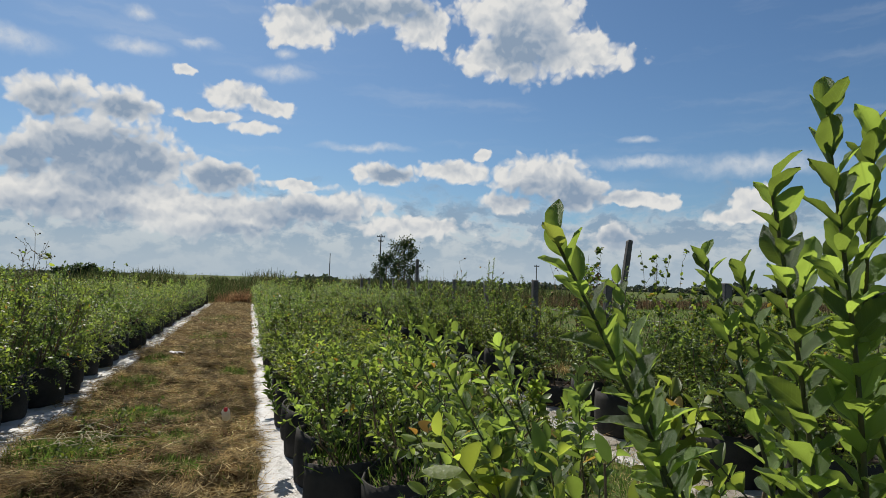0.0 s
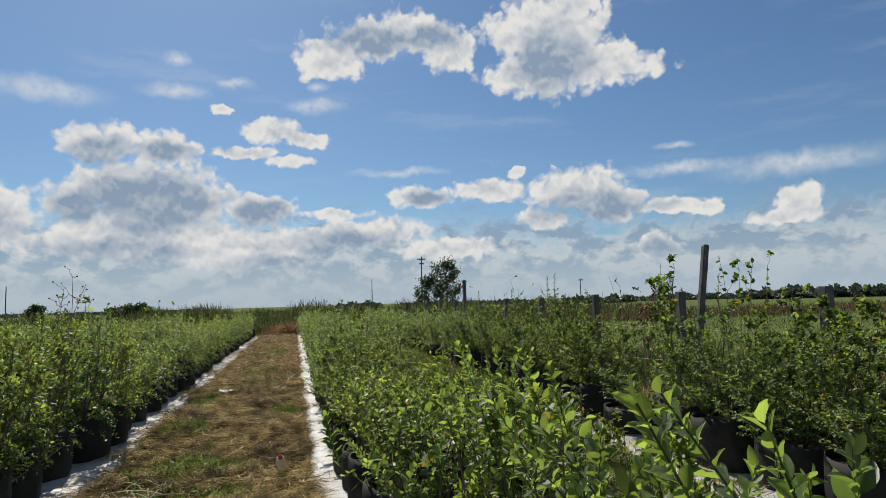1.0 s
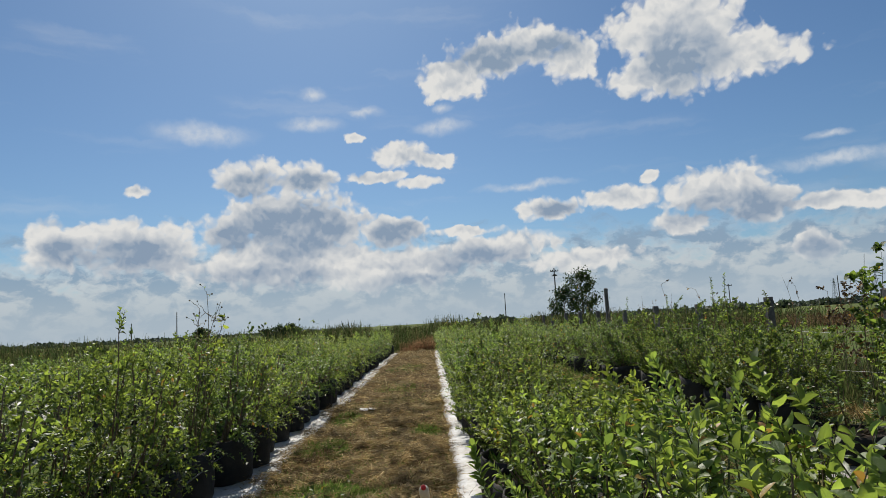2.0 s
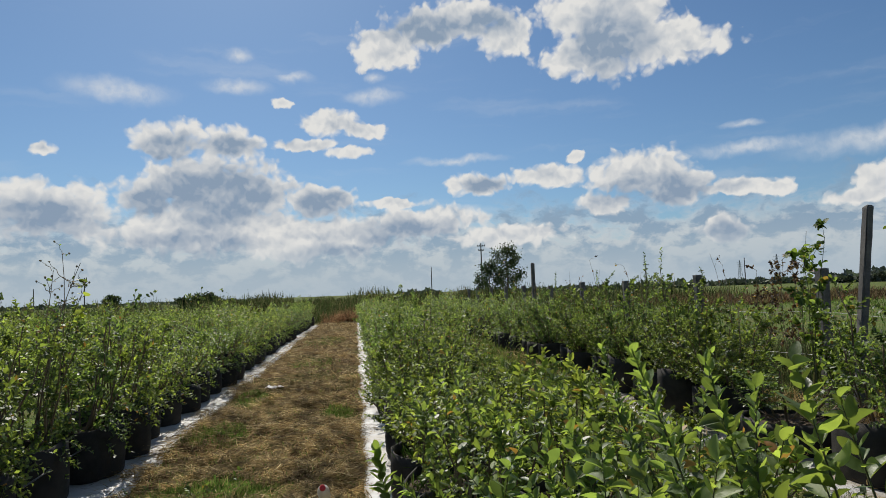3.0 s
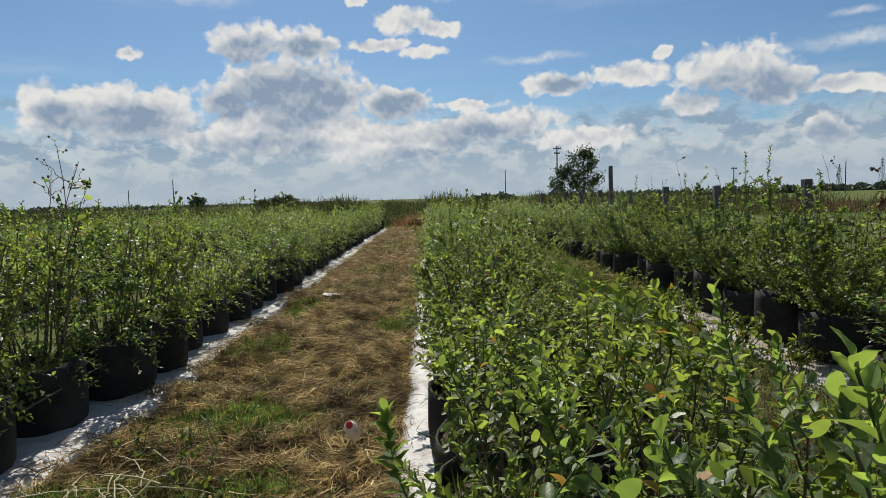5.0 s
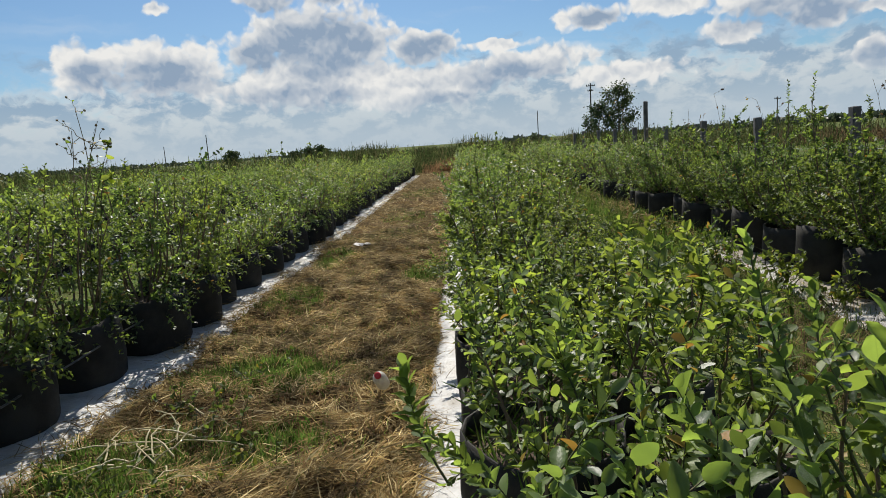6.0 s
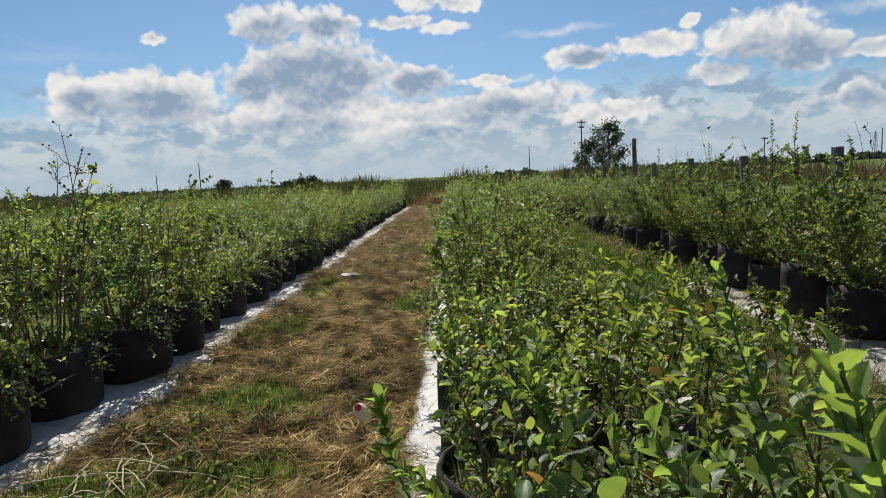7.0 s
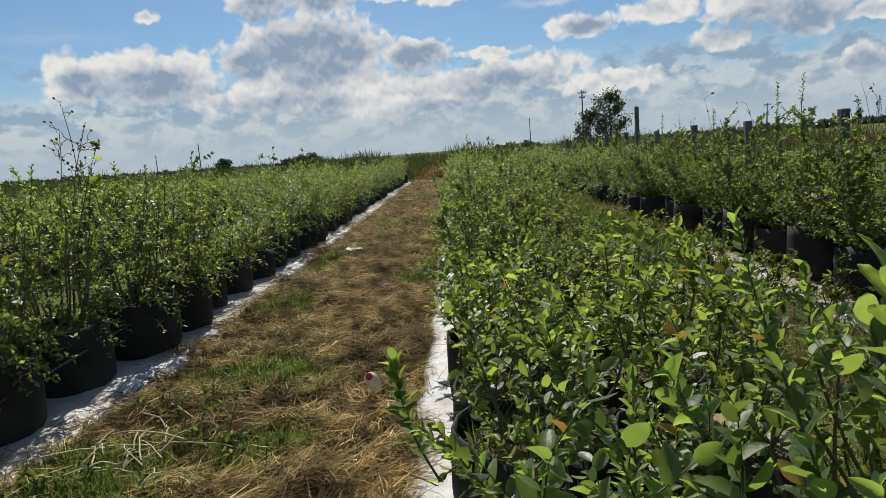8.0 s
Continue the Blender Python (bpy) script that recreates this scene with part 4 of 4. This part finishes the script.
def concrete_post(high, wide, seed, lean=0.0):
    r = np.random.default_rng(seed)
    root = thing("fence_post", "weathered grey concrete fence post", "fence post", "fence posts")
    bm = bmesh.new()
    bmesh.ops.create_cube(bm, size=1.0)
    bmesh.ops.scale(bm, vec=(wide, wide, high + 0.3), verts=bm.verts)
    bmesh.ops.translate(bm, vec=(0, 0, high / 2 - 0.15), verts=bm.verts)
    bmesh.ops.bevel(bm, geom=bm.edges[:], offset=0.012, segments=2, affect="EDGES")
    bmesh.ops.subdivide_edges(bm, edges=[e for e in bm.edges if abs(e.verts[0].co.z - e.verts[1].co.z) > 0.5], cuts=7)
    for v in bm.verts:
        v.co.x += r.normal(0, 0.0025) + lean * v.co.z
        v.co.y += r.normal(0, 0.0025)
        if v.co.z > high - 0.02:
            v.co.z += r.normal(0, 0.01)
    part("shaft", bm, CONCRETE, root)
    for z in (0.55, 1.05):
        bm = bmesh.new()
        bmesh.ops.create_cone(bm, cap_ends=True, segments=6, radius1=0.008, radius2=0.008, depth=wide + 0.04)
        bmesh.ops.translate(bm, vec=(lean * z, 0, 0), verts=bm.verts)
        hook = part("wire_tie", bm, WIRE, root)
        hook.location = (0, 0, z)
        hook.rotation_euler = (0, radians(90), 0)
    return root


low_post, tall_post, leaning_post = concrete_post(1.57, 0.11, 61), concrete_post(2.22, 0.10, 62), concrete_post(2.14, 0.076, 63, 0.14)
tagged(tall_post, "tall weathered concrete post in the fence line")
tagged(leaning_post, "tall leaning concrete post overgrown by a vine")
leaning_post.location, tall_post.location = (4.62, 6.62, 0), (5.30, 19.7, 0)
low_post.location = (POST_X, 5.22, 0)
for y in (2.65, 7.78, 10.47, 13.1, 15.45, 18.06, 20.65, 23.2, 25.8, 28.4, 31.0):
    copy_thing(low_post, pose(POST_X + rng.normal(0, 0.03), y, rng.normal(0, 0.02), rng.normal(0, 1), rng.normal(0, 1), rng.normal(0, 4)))
for z in (0.55, 1.05):
    ys = np.arange(0.0, 33.0, 0.5)
    pts = np.stack([np.full(len(ys), POST_X - 0.085), ys, z + 0.02 * np.cos(2 * np.pi * (ys - 2.65) / 2.57)], -1)
    v, f = tubes([(pts, np.full(len(ys), 0.0026))], 5)
    tagged(bulk("fence_wire", v, f, WIRE, smooth=True), "pale slack fence wire strung between concrete posts", "wire", "fence wires")


# ---- weeds, saplings and vines ----


def branchy(r, base, tips, radius=0.006):
    """Bent stems from one base to each tip, as lines for tubes()."""
    lines = []
    for tip in tips:
        u = np.linspace(0, 1, 9)[:, None]
        tip = np.array(tip, float)
        bow = unit(r.normal(0, 1, 3)) * [1, 1, 0.2]
        pts = np.array(base) + (tip - base) * u + bow * 0.09 * np.sin(np.pi * u) + r.normal(0, 0.006, (9, 3)) * u
        lines.append((pts, np.linspace(radius, radius * 0.35, 9)))
    return lines


def weed(name, label, seed, base, tips, stem_mat, leaf_mat, leaf_size, leaf_count, low=0.4, heads=0, width=0.6, sprigs=3, category="weed", sprig_from=3, reach=(0.08, 0.28)):
    """A tall loose plant: stems, side sprigs, scattered leaves and, on some, small dry heads."""
    r = np.random.default_rng(seed)
    base = np.array(base, float)
    root = thing(name, label, category, at=tuple(base))
    tips = [np.array(t, float) - base for t in tips]
    main = branchy(r, np.zeros(3), tips)
    side = []
    for pts, rad in main:
        for _ in range(sprigs):
            i = r.integers(sprig_from, 9)
            go = unit(r.normal(0, 1, 3) + [0, 0, 0.9]) * r.uniform(*reach)
            side.append((pts[i] + np.linspace(0, 1, 5)[:, None] * go + r.normal(0, 0.008, (5, 3)), np.linspace(0.0028, 0.0012, 5)))
    for pts, rad in main:
        v, f = tubes([(pts, rad)], 5)
        bulk("stem", v, f, stem_mat, root, smooth=True)
    for line in side:
        v, f = tubes([line], 4)
        bulk("sprig", v, f, stem_mat, root, smooth=True)
    spots, ways = [], []
    for pts, _ in main + side:
        for _ in range(leaf_count):
            w = r.uniform(low, 1.0) * (len(pts) - 1.001)
            i = int(w)
            spots.append(pts[i] + (pts[i + 1] - pts[i]) * (w - i))
            ways.append(r.normal(0, 1, 3) + [0, 0, 0.1])
    if spots:
        spots, ways = np.array(spots), np.array(ways)
        v, f = leaves(FINE_LEAF, spots, ways, r.normal(0, 0.5, (len(spots), 3)) + [0, -0.3, 0.8], leaf_size * r.uniform(0.6, 1.2, len(spots)), width)
        bulk("foliage", v, f, leaf_mat, root)
    for pts, _ in side[: heads]:
        bm = bmesh.new()
        bmesh.ops.create_icosphere(bm, subdivisions=1, radius=0.009)
        for v in bm.verts:
            v.co = v.co * r.uniform(0.7, 1.3) + Vector(pts[-1])
        part("seed_head", bm, STALK, root, "small dry seed head")
    return root


weed("tall_weed", "tall dead weed with dark seed heads among the bushes", 71, (-2.32, 6.30, 0.36), ((-2.16, 6.18, 1.84), (-2.05, 6.2, 1.78), (-2.26, 6.25, 1.74)), STALK, LEAF_WEED, 0.03, 1, 0.5, 24, sprigs=8, sprig_from=6, reach=(0.05, 0.17))
weed("leafy_weed", "leafy green shoot rising above the bushes", 72, (-2.36, 6.34, 0.36), ((-2.02, 6.22, 1.60), (-2.1, 6.3, 1.52)), TWIG, LEAF_NEAR, 0.06, 9, 0.5)
weed("sapling", "young self-sown sapling with round light green leaves", 73, (4.45, 6.88, 0.0), ((4.42, 6.84, 1.93), (4.52, 6.95, 1.80), (4.34, 6.78, 1.78), (4.60, 6.80, 1.88)), TWIG, LEAF_WEED, 0.068, 15, 0.55, width=0.85, category="sapling")
weed("vine", "sparse leafy vine climbing a concrete post", 74, (5.15, 6.42, 0.0), ((5.38, 6.35, 1.95), (5.05, 6.56, 2.0), (5.55, 6.3, 1.86), (5.22, 6.4, 1.80)), STALK, LEAF_WEED, 0.06, 9, 0.70, width=0.8, sprigs=5, category="vine")
for number, (x, y, z) in enumerate(((4.74, 4.66, 1.40), (4.98, 4.86, 1.42), (4.85, 4.35, 1.42), (4.80, 3.80, 1.36), (5.0, 5.6, 1.34), (4.9, 3.2, 1.32), (4.82, 7.05, 1.36))):
    weed("bramble", "tangled leafy bramble growing against the fence", 170 + number, (x, y, 0.0),
         [(x + 0.3 * math.cos(2.3 * k), y + 0.3 * math.sin(2.3 * k), z * (0.72 + 0.28 * ((k * 5) % 7) / 6)) for k in range(8)],
         STALK, LEAF_WEED, 0.052, 24, 0.15, width=0.7, sprigs=7, category="bush")
weed("dry_branch", "bare reddish-brown bush with shrivelled leaves", 75, (5.75, 8.9, 0.0), ((5.5, 8.7, 1.72), (5.7, 8.8, 1.6), (5.95, 9.0, 1.66), (6.1, 9.0, 1.55), (5.4, 8.8, 1.5)), STALK, LEAF_DRY, 0.045, 14, 0.45, sprigs=9, category="bush")
weed("dry_branch", "bare reddish-brown bush with shrivelled leaves", 76, (6.0, 9.8, 0.0), ((5.8, 9.7, 1.6), (6.2, 9.8, 1.5), (6.3, 10.0, 1.62)), STALK, LEAF_DRY, 0.045, 14, 0.45, sprigs=9, category="bush")
for number, (x, y, z, lean) in enumerate(((5.0, 13.6, 2.0, -0.25), (5.9, 13.4, 1.85, -0.5), (4.7, 15.0, 1.8, 0.1), (5.5, 16.2, 1.75, 0.05), (4.2, 17.6, 1.75, 0.0), (6.4, 11.4, 1.95, -0.3), (5.0, 19.0, 1.7, 0.1))):
    weed("dry_weed", "dead brown weed stalk standing by the fence", 80 + number, (x, y, 0.0), ((x + lean, y, z), (x + lean * 0.4 + 0.1, y + 0.1, z * 0.9)), STALK, LEAF_DRY, 0.05, 2, 0.6, 4)
for number, (x, y, z) in enumerate(((-2.7, 9.3, 1.62), (-2.6, 12.2, 1.66), (-2.8, 15.5, 1.6), (0.7, 12.3, 1.52), (1.0, 16.0, 1.55), (3.7, 8.3, 1.56), (3.9, 9.4, 1.56), (3.9, 12.0, 1.58), (3.5, 7.4, 1.50), (-5.6, 12, 1.6), (-5.5, 16, 1.62))):
    weed("leafy_shoot", "upright leafy shoot rising out of the bushes", 95 + number, (x, y, 0.36), ((x + 0.03, y, z), (x - 0.06, y + 0.05, z - 0.12)), TWIG, LEAF_FAR, 0.055, 10, 0.55)


for number, (x, y, high) in enumerate(((1.55, 3.5, 0.5), (1.75, 4.3, 0.55), (1.6, 5.2, 0.62), (2.2, 4.8, 0.42), (1.7, 6.3, 0.6), (2.5, 3.9, 0.4), (2.1, 6.0, 0.5), (1.55, 7.4, 0.6), (2.7, 5.2, 0.4), (1.5, 2.6, 0.45), (2.2, 3.0, 0.4), (3.0, 7.6, 0.35), (2.95, 8.8, 0.4), (3.1, 6.9, 0.3), (2.6, 8.1, 0.45), (1.6, 8.4, 0.6), (2.85, 10.2, 0.4), (1.6, 9.5, 0.6))):
    weed("verge_weed", "leafy green weed growing in the grass between rows", 140 + number, (x, y, -0.02),
         [(x + 0.16 * math.cos(2.1 * k), y + 0.16 * math.sin(2.1 * k), high * (0.7 + 0.15 * (k % 3))) for k in range(6)], TWIG, LEAF_WEED, 0.055, 9, 0.25, width=0.5)


for number, (x, y) in enumerate(((-1.55, 4.7), (-1.2, 4.45), (-0.85, 4.8), (-1.1, 5.25), (-1.4, 5.6), (-1.15, 6.05))):
    weed("path_weed", "low green weed among straw on the path", 160 + number, (x, y, float(bumpy(x, y)) - 0.005),
         [(x + 0.15 * math.cos(1.4 * k + number), y + 0.15 * math.sin(1.4 * k + number), 0.05 + 0.02 * (k % 3)) for k in range(5)], TWIG, LEAF_WEED, 0.036, 8, 0.2, width=0.55, sprigs=2)


# ---- bottle, scrap and stalks on the path ----


def lathe(profile, seg=24):
    """A surface of revolution about z from (radius, z) pairs."""
    verts = [(r * math.cos(2 * math.pi * j / seg), r * math.sin(2 * math.pi * j / seg), z) for r, z in profile for j in range(seg)]
    faces = [(i * seg + j, i * seg + (j + 1) % seg, (i + 1) * seg + (j + 1) % seg, (i + 1) * seg + j) for i in range(len(profile) - 1) for j in range(seg)]
    return verts, faces + [tuple(reversed(range(seg))), tuple(range((len(profile) - 1) * seg, len(profile) * seg))]


bottle = thing("plastic_bottle", "white plastic bottle with a red cap lying in straw", "bottle")
verts, faces = lathe([(0.046, 0.0), (0.054, 0.006), (0.055, 0.05), (0.053, 0.06), (0.055, 0.07), (0.055, 0.17), (0.052, 0.19), (0.040, 0.215), (0.022, 0.232), (0.017, 0.24), (0.017, 0.25)])
link("body", verts, faces, JUG, bottle, "cloudy white plastic body", smooth=True)
verts, faces = lathe([(0.0260, 0.236), (0.0275, 0.239), (0.0275, 0.262), (0.0245, 0.266), (0.014, 0.2665)])
link("cap", verts, faces, CAP, bottle, "red screw cap", smooth=True)
bottle.matrix_basis = pose(-0.27, 5.715, 0.070, 54, 0, -2) @ Matrix.Scale(0.74, 4)


def scrap(x, y, size, seed):
    r = np.random.default_rng(seed)
    us = np.linspace(-0.5, 0.5, 9)
    gx, gy = np.meshgrid(us, us)
    p = r.uniform(0, 6, 4)
    z = 0.03 + 0.02 * np.sin(9 * gx + p[0]) * np.sin(8 * gy + p[1]) + 0.012 * np.sin(21 * gx + 14 * gy + p[2])
    wob = 1 + 0.2 * np.sin(3 * np.arctan2(gy, gx) + p[3])
    verts = np.stack([size * gx * wob, 0.7 * size * gy * wob, z], -1).reshape(-1, 3)
    i, j = np.meshgrid(np.arange(8), np.arange(8))
    k = (j * 9 + i).ravel()
    ob = bulk("plastic_scrap", verts, np.stack([k, k + 1, k + 10, k + 9], -1), PLASTIC, smooth=True)
    ob.location = (x, y, float(bumpy(np.array(x), np.array(y))))
    tagged(ob, "torn scrap of white plastic sheet on the path", "litter")


scrap(-1.33, 11.6, 0.24, 5)

r = np.random.default_rng(9)
heap = thing("weed_heap", "pulled weed with pale dry stalks on the ground", "weeds", at=(-1.35, 4.98, 0.0))
for k in range(30):
    turn = r.uniform(0, 6.28)
    u = np.linspace(0, 1, 7)[:, None]
    away = np.array([math.cos(turn), math.sin(turn), 0]) * r.uniform(0.12, 0.4)
    pts = r.normal(0, 0.16, 3) * [1, 1, 0] + away * u + np.array([0, 0, 1]) * (0.07 + r.uniform(0.0, 0.05) * np.sin(np.pi * u)) + np.cumsum(r.normal(0, 0.018, (7, 3)), 0) * [1, 1, 0.3] * u
    v, f = tubes([(pts, np.linspace(0.005, 0.002, 7))], 5)
    bulk("stalk", v, f, PALE, heap, smooth=True)


# ---- drip hoses along the bags ----


def hose(x, y0, y1, seed):
    r = np.random.default_rng(seed)
    ys = np.arange(y0, y1, 0.16)
    p = r.uniform(0, 6, 4)
    pts = np.stack([x + 0.022 * np.sin(2.1 * ys + p[0]) + 0.012 * np.sin(5.7 * ys + p[1]), ys,
                    0.31 + 0.008 * np.sin(4.4 * ys + p[2]) + 0.015 * np.sin(1.1 * ys + p[3])], -1)
    v, f = tubes([(pts, np.full(len(ys), 0.0065))], 8)
    ob = bulk("drip_hose", v, f, HOSE, smooth=True)
    tagged(ob, "thin black irrigation hose hung along the grow bags", "hose", "drip hoses")


hose(-2.19, 2.6, 32, 1)
hose(0.25, 5.6, 32, 2)


# ---- distance ----


def tree(name, label, seed, x, y, high, wide, count, leaf, trunk_high=0.25, airy=0.5):
    """A tree: tapered trunk, limbs, and a crown of many leaf clumps with gaps."""
    r = np.random.default_rng(seed)
    root = thing(name, label, "tree", at=(x, y, 0))
    u = np.linspace(0, 1, 9)[:, None]
    stem = np.array([0, 0, 1]) * high * 0.86 * u + r.normal(0, 0.02 * high, (9, 3)) * u * [1, 1, 0]
    v, f = tubes([(stem, np.linspace(0.028, 0.006, 9) * high * 0.8)], 8)
    bulk("trunk", v, f, TRUNK, root, "dark rough trunk", smooth=True)
    limbs, ends = [], [stem[-1]]
    for k in range(16):
        s = trunk_high + (0.97 - trunk_high) * (k + r.uniform(0, 1)) / 16
        i = min(int(s * 8), 7)
        start = stem[i] + (stem[i + 1] - stem[i]) * (s * 8 - i)
        turn = 2.4 * k + r.normal(0, 0.4)
        reach = wide * 0.5 * r.uniform(0.6, 1.1) * math.sin(math.pi * min(0.95, (0.22 + 0.72 * (s - trunk_high) / (1 - trunk_high))))
        end = start + np.array([math.cos(turn) * reach, math.sin(turn) * reach, reach * r.uniform(0.3, 0.8)])
        w = np.linspace(0, 1, 5)[:, None]
        pts = start + (end - start) * w + np.array([0, 0, 1]) * -0.1 * reach * np.sin(np.pi * w)
        limbs.append((pts, np.linspace(0.010, 0.003, 5) * high * 0.6))
        ends += [pts[4], pts[3], pts[2] + r.normal(0, 0.05 * wide, 3)]
    v, f = tubes(limbs, 5)
    bulk("branchwork", v, f, TRUNK, root, "dark limbs", "stuff", smooth=True)
    ends = np.array(ends)
    clump = ends[r.integers(0, len(ends), count)]
    at = clump + r.normal(0, 1, (count, 3)) * wide * 0.075 * (0.6 + airy * r.uniform(0, 1, (count, 1)))
    at[:, 2] = np.maximum(at[:, 2], 0.05 * high)
    v, f = leaves(CARD_LEAF, at, r.normal(0, 1, (count, 3)), r.normal(0, 1, (count, 3)), leaf * r.uniform(0.6, 1.3, count), 0.7)
    bulk("crown", v, f, LEAF_TREE, root, "uneven crown of small dark green leaves")
    return root


tree("field_tree", "tall airy tree standing alone by a utility pole", 201, 21.2, 88.0, 8.3, 5.4, 4300, 0.25, 0.12, 0.65)
tree("field_tree", "dense lower tree beside a taller one", 202, 18.3, 87.0, 5.6, 4.2, 3400, 0.24, 0.05, 0.4)
tree("round_tree", "dark round tree far across the field", 203, -42.6, 120.0, 2.9, 3.2, 1600, 0.35, 0.02, 0.4)
tree("far_tree", "dark tree in a far hedge", 204, -30.5, 130.0, 2.5, 3.6, 1500, 0.4, 0.02, 0.5)
tree("far_tree", "dark tree in a far hedge", 205, -27.6, 128.0, 2.9, 3.4, 1500, 0.4, 0.02, 0.5)
tree("far_tree", "dark tree in a far hedge", 206, -33.5, 132.0, 2.1, 3.2, 900, 0.4, 0.02, 0.5)


def woods(label, seed, count, spans):
    """Far woods along the horizon: azimuths, distance, heights."""
    r = np.random.default_rng(seed)
    at = []
    for a0, a1, far, h0, h1, share in spans:
        n = int(count * share)
        az = np.radians(r.uniform(a0, a1, n))
        t = (np.degrees(az) - a0) / (a1 - a0)
        top = (h0 + (h1 - h0) * t) * (0.72 + 0.28 * np.sin(az * 171 + np.sin(az * 63) * 2)) * (0.85 + 0.15 * np.sin(az * 690))
        d = far * r.uniform(0.97, 1.05, n)
        at.append(np.stack([np.sin(az) * d, np.cos(az) * d, top * r.uniform(0, 1, n) ** 0.7], -1))
    at = np.concatenate(at)
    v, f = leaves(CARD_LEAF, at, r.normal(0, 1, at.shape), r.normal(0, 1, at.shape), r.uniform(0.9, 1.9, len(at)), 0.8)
    tagged(bulk("far_woods", v, f, LEAF_HAZY_WOODS), label, "woods", kind="stuff")


woods("dark line of woods along the horizon", 211, 20000, ((-48, -22, 330, 3.2, 1.6, 0.2), (-22, -8, 360, 1.2, 1.4, 0.1), (3.8, 7.5, 220, 1.8, 2.2, 0.08), (9.5, 20, 260, 1.2, 1.5, 0.12),
                                                              (20, 30, 200, 1.2, 1.8, 0.1), (30, 40, 240, 1.6, 2.2, 0.12), (39, 58, 190, 2.2, 4.6, 0.28)))


def utility_pole(x, y, high, arms, label, thick=0.13):
    root = thing("utility_pole", label, "utility pole", "utility poles", at=(x, y, 0))
    v, f = tubes([(np.array([(0, 0, -0.3), (0, 0, high * 0.5), (0.02, 0, high)]), np.array([thick, thick * 0.85, thick * 0.65]))], 10)
    bulk("shaft", v, f, WOODPOLE, root, smooth=True)
    for z, wide in arms:
        bm = bmesh.new()
        bmesh.ops.create_cube(bm, size=1.0)
        bmesh.ops.scale(bm, vec=(wide, 0.12, 0.13), verts=bm.verts)
        bmesh.ops.bevel(bm, geom=bm.edges[:], offset=0.015, segments=1, affect="EDGES")
        arm = part("crossarm", bm, WOODPOLE, root)
        arm.location = (0, -0.1, high - z)
        for side in (-0.46, -0.2, 0.2, 0.46):
            verts, faces = lathe([(0.05, 0), (0.08, 0.05), (0.05, 0.1), (0.07, 0.15), (0.03, 0.2)], 8)
            cup = link("insulator", verts, faces, CONCRETE, arm)
            cup.location = (side * wide, 0, 0.06)
    return root


utility_pole(22.0, 110.0, 9.7, ((0.5, 1.4), (1.3, 0.9)), "grey utility pole with two crossarms", 0.14)
utility_pole(17.8, 149.0, 7.4, (), "bare slender pole far across the field", 0.12)
utility_pole(-55.0, 140.0, 7.0, (), "bare slender pole far across the field", 0.12)
utility_pole(-74.0, 160.0, 5.6, (), "bare slender pole far across the field", 0.12)
utility_pole(62.0, 130.0, 6.0, ((0.4, 1.2),), "grey utility pole beyond the weeds", 0.12)
utility_pole(85.0, 130.0, 6.5, (), "bare slender pole beyond the weeds", 0.12)


def pylon(x, y, high):
    """A lattice mast: four legs and crossed braces, with three arms."""
    root = thing("lattice_pylon", "distant steel lattice power pylon", "pylon", "pylons", at=(x, y, 0))
    foot = high * 0.09
    corner = [np.array(c, float) for c in ((-1, -1, 0), (1, -1, 0), (1, 1, 0), (-1, 1, 0))]
    for c in corner:
        v, f = tubes([(np.array([c * foot, c * foot * 0.1 + [0, 0, high]]), np.array([0.12, 0.08]))], 4)
        bulk("leg", v, f, METAL, root)
    for k in range(9):
        z0, z1 = high * k / 9, high * (k + 1) / 9
        w0, w1 = foot * (1 - 0.9 * k / 9), foot * (1 - 0.9 * (k + 1) / 9)
        v, f = tubes([(np.array([corner[i] * w0 + [0, 0, z0], corner[(i + 1) % 4] * w1 + [0, 0, z1]]), np.array([0.06, 0.06])) for i in range(4)], 4)
        bulk("brace", v, f, METAL, root)
    for z in (0.72, 0.82, 0.92):
        v, f = tubes([(np.array([(-high * 0.13, 0, high * z), (0, 0, high * (z + 0.015)), (high * 0.13, 0, high * z)]), np.array([0.05, 0.1, 0.05]))], 4)
        bulk("arm", v, f, METAL, root)


pylon(218.0, 336.0, 13.0)
pylon(234.0, 326.0, 15.5)
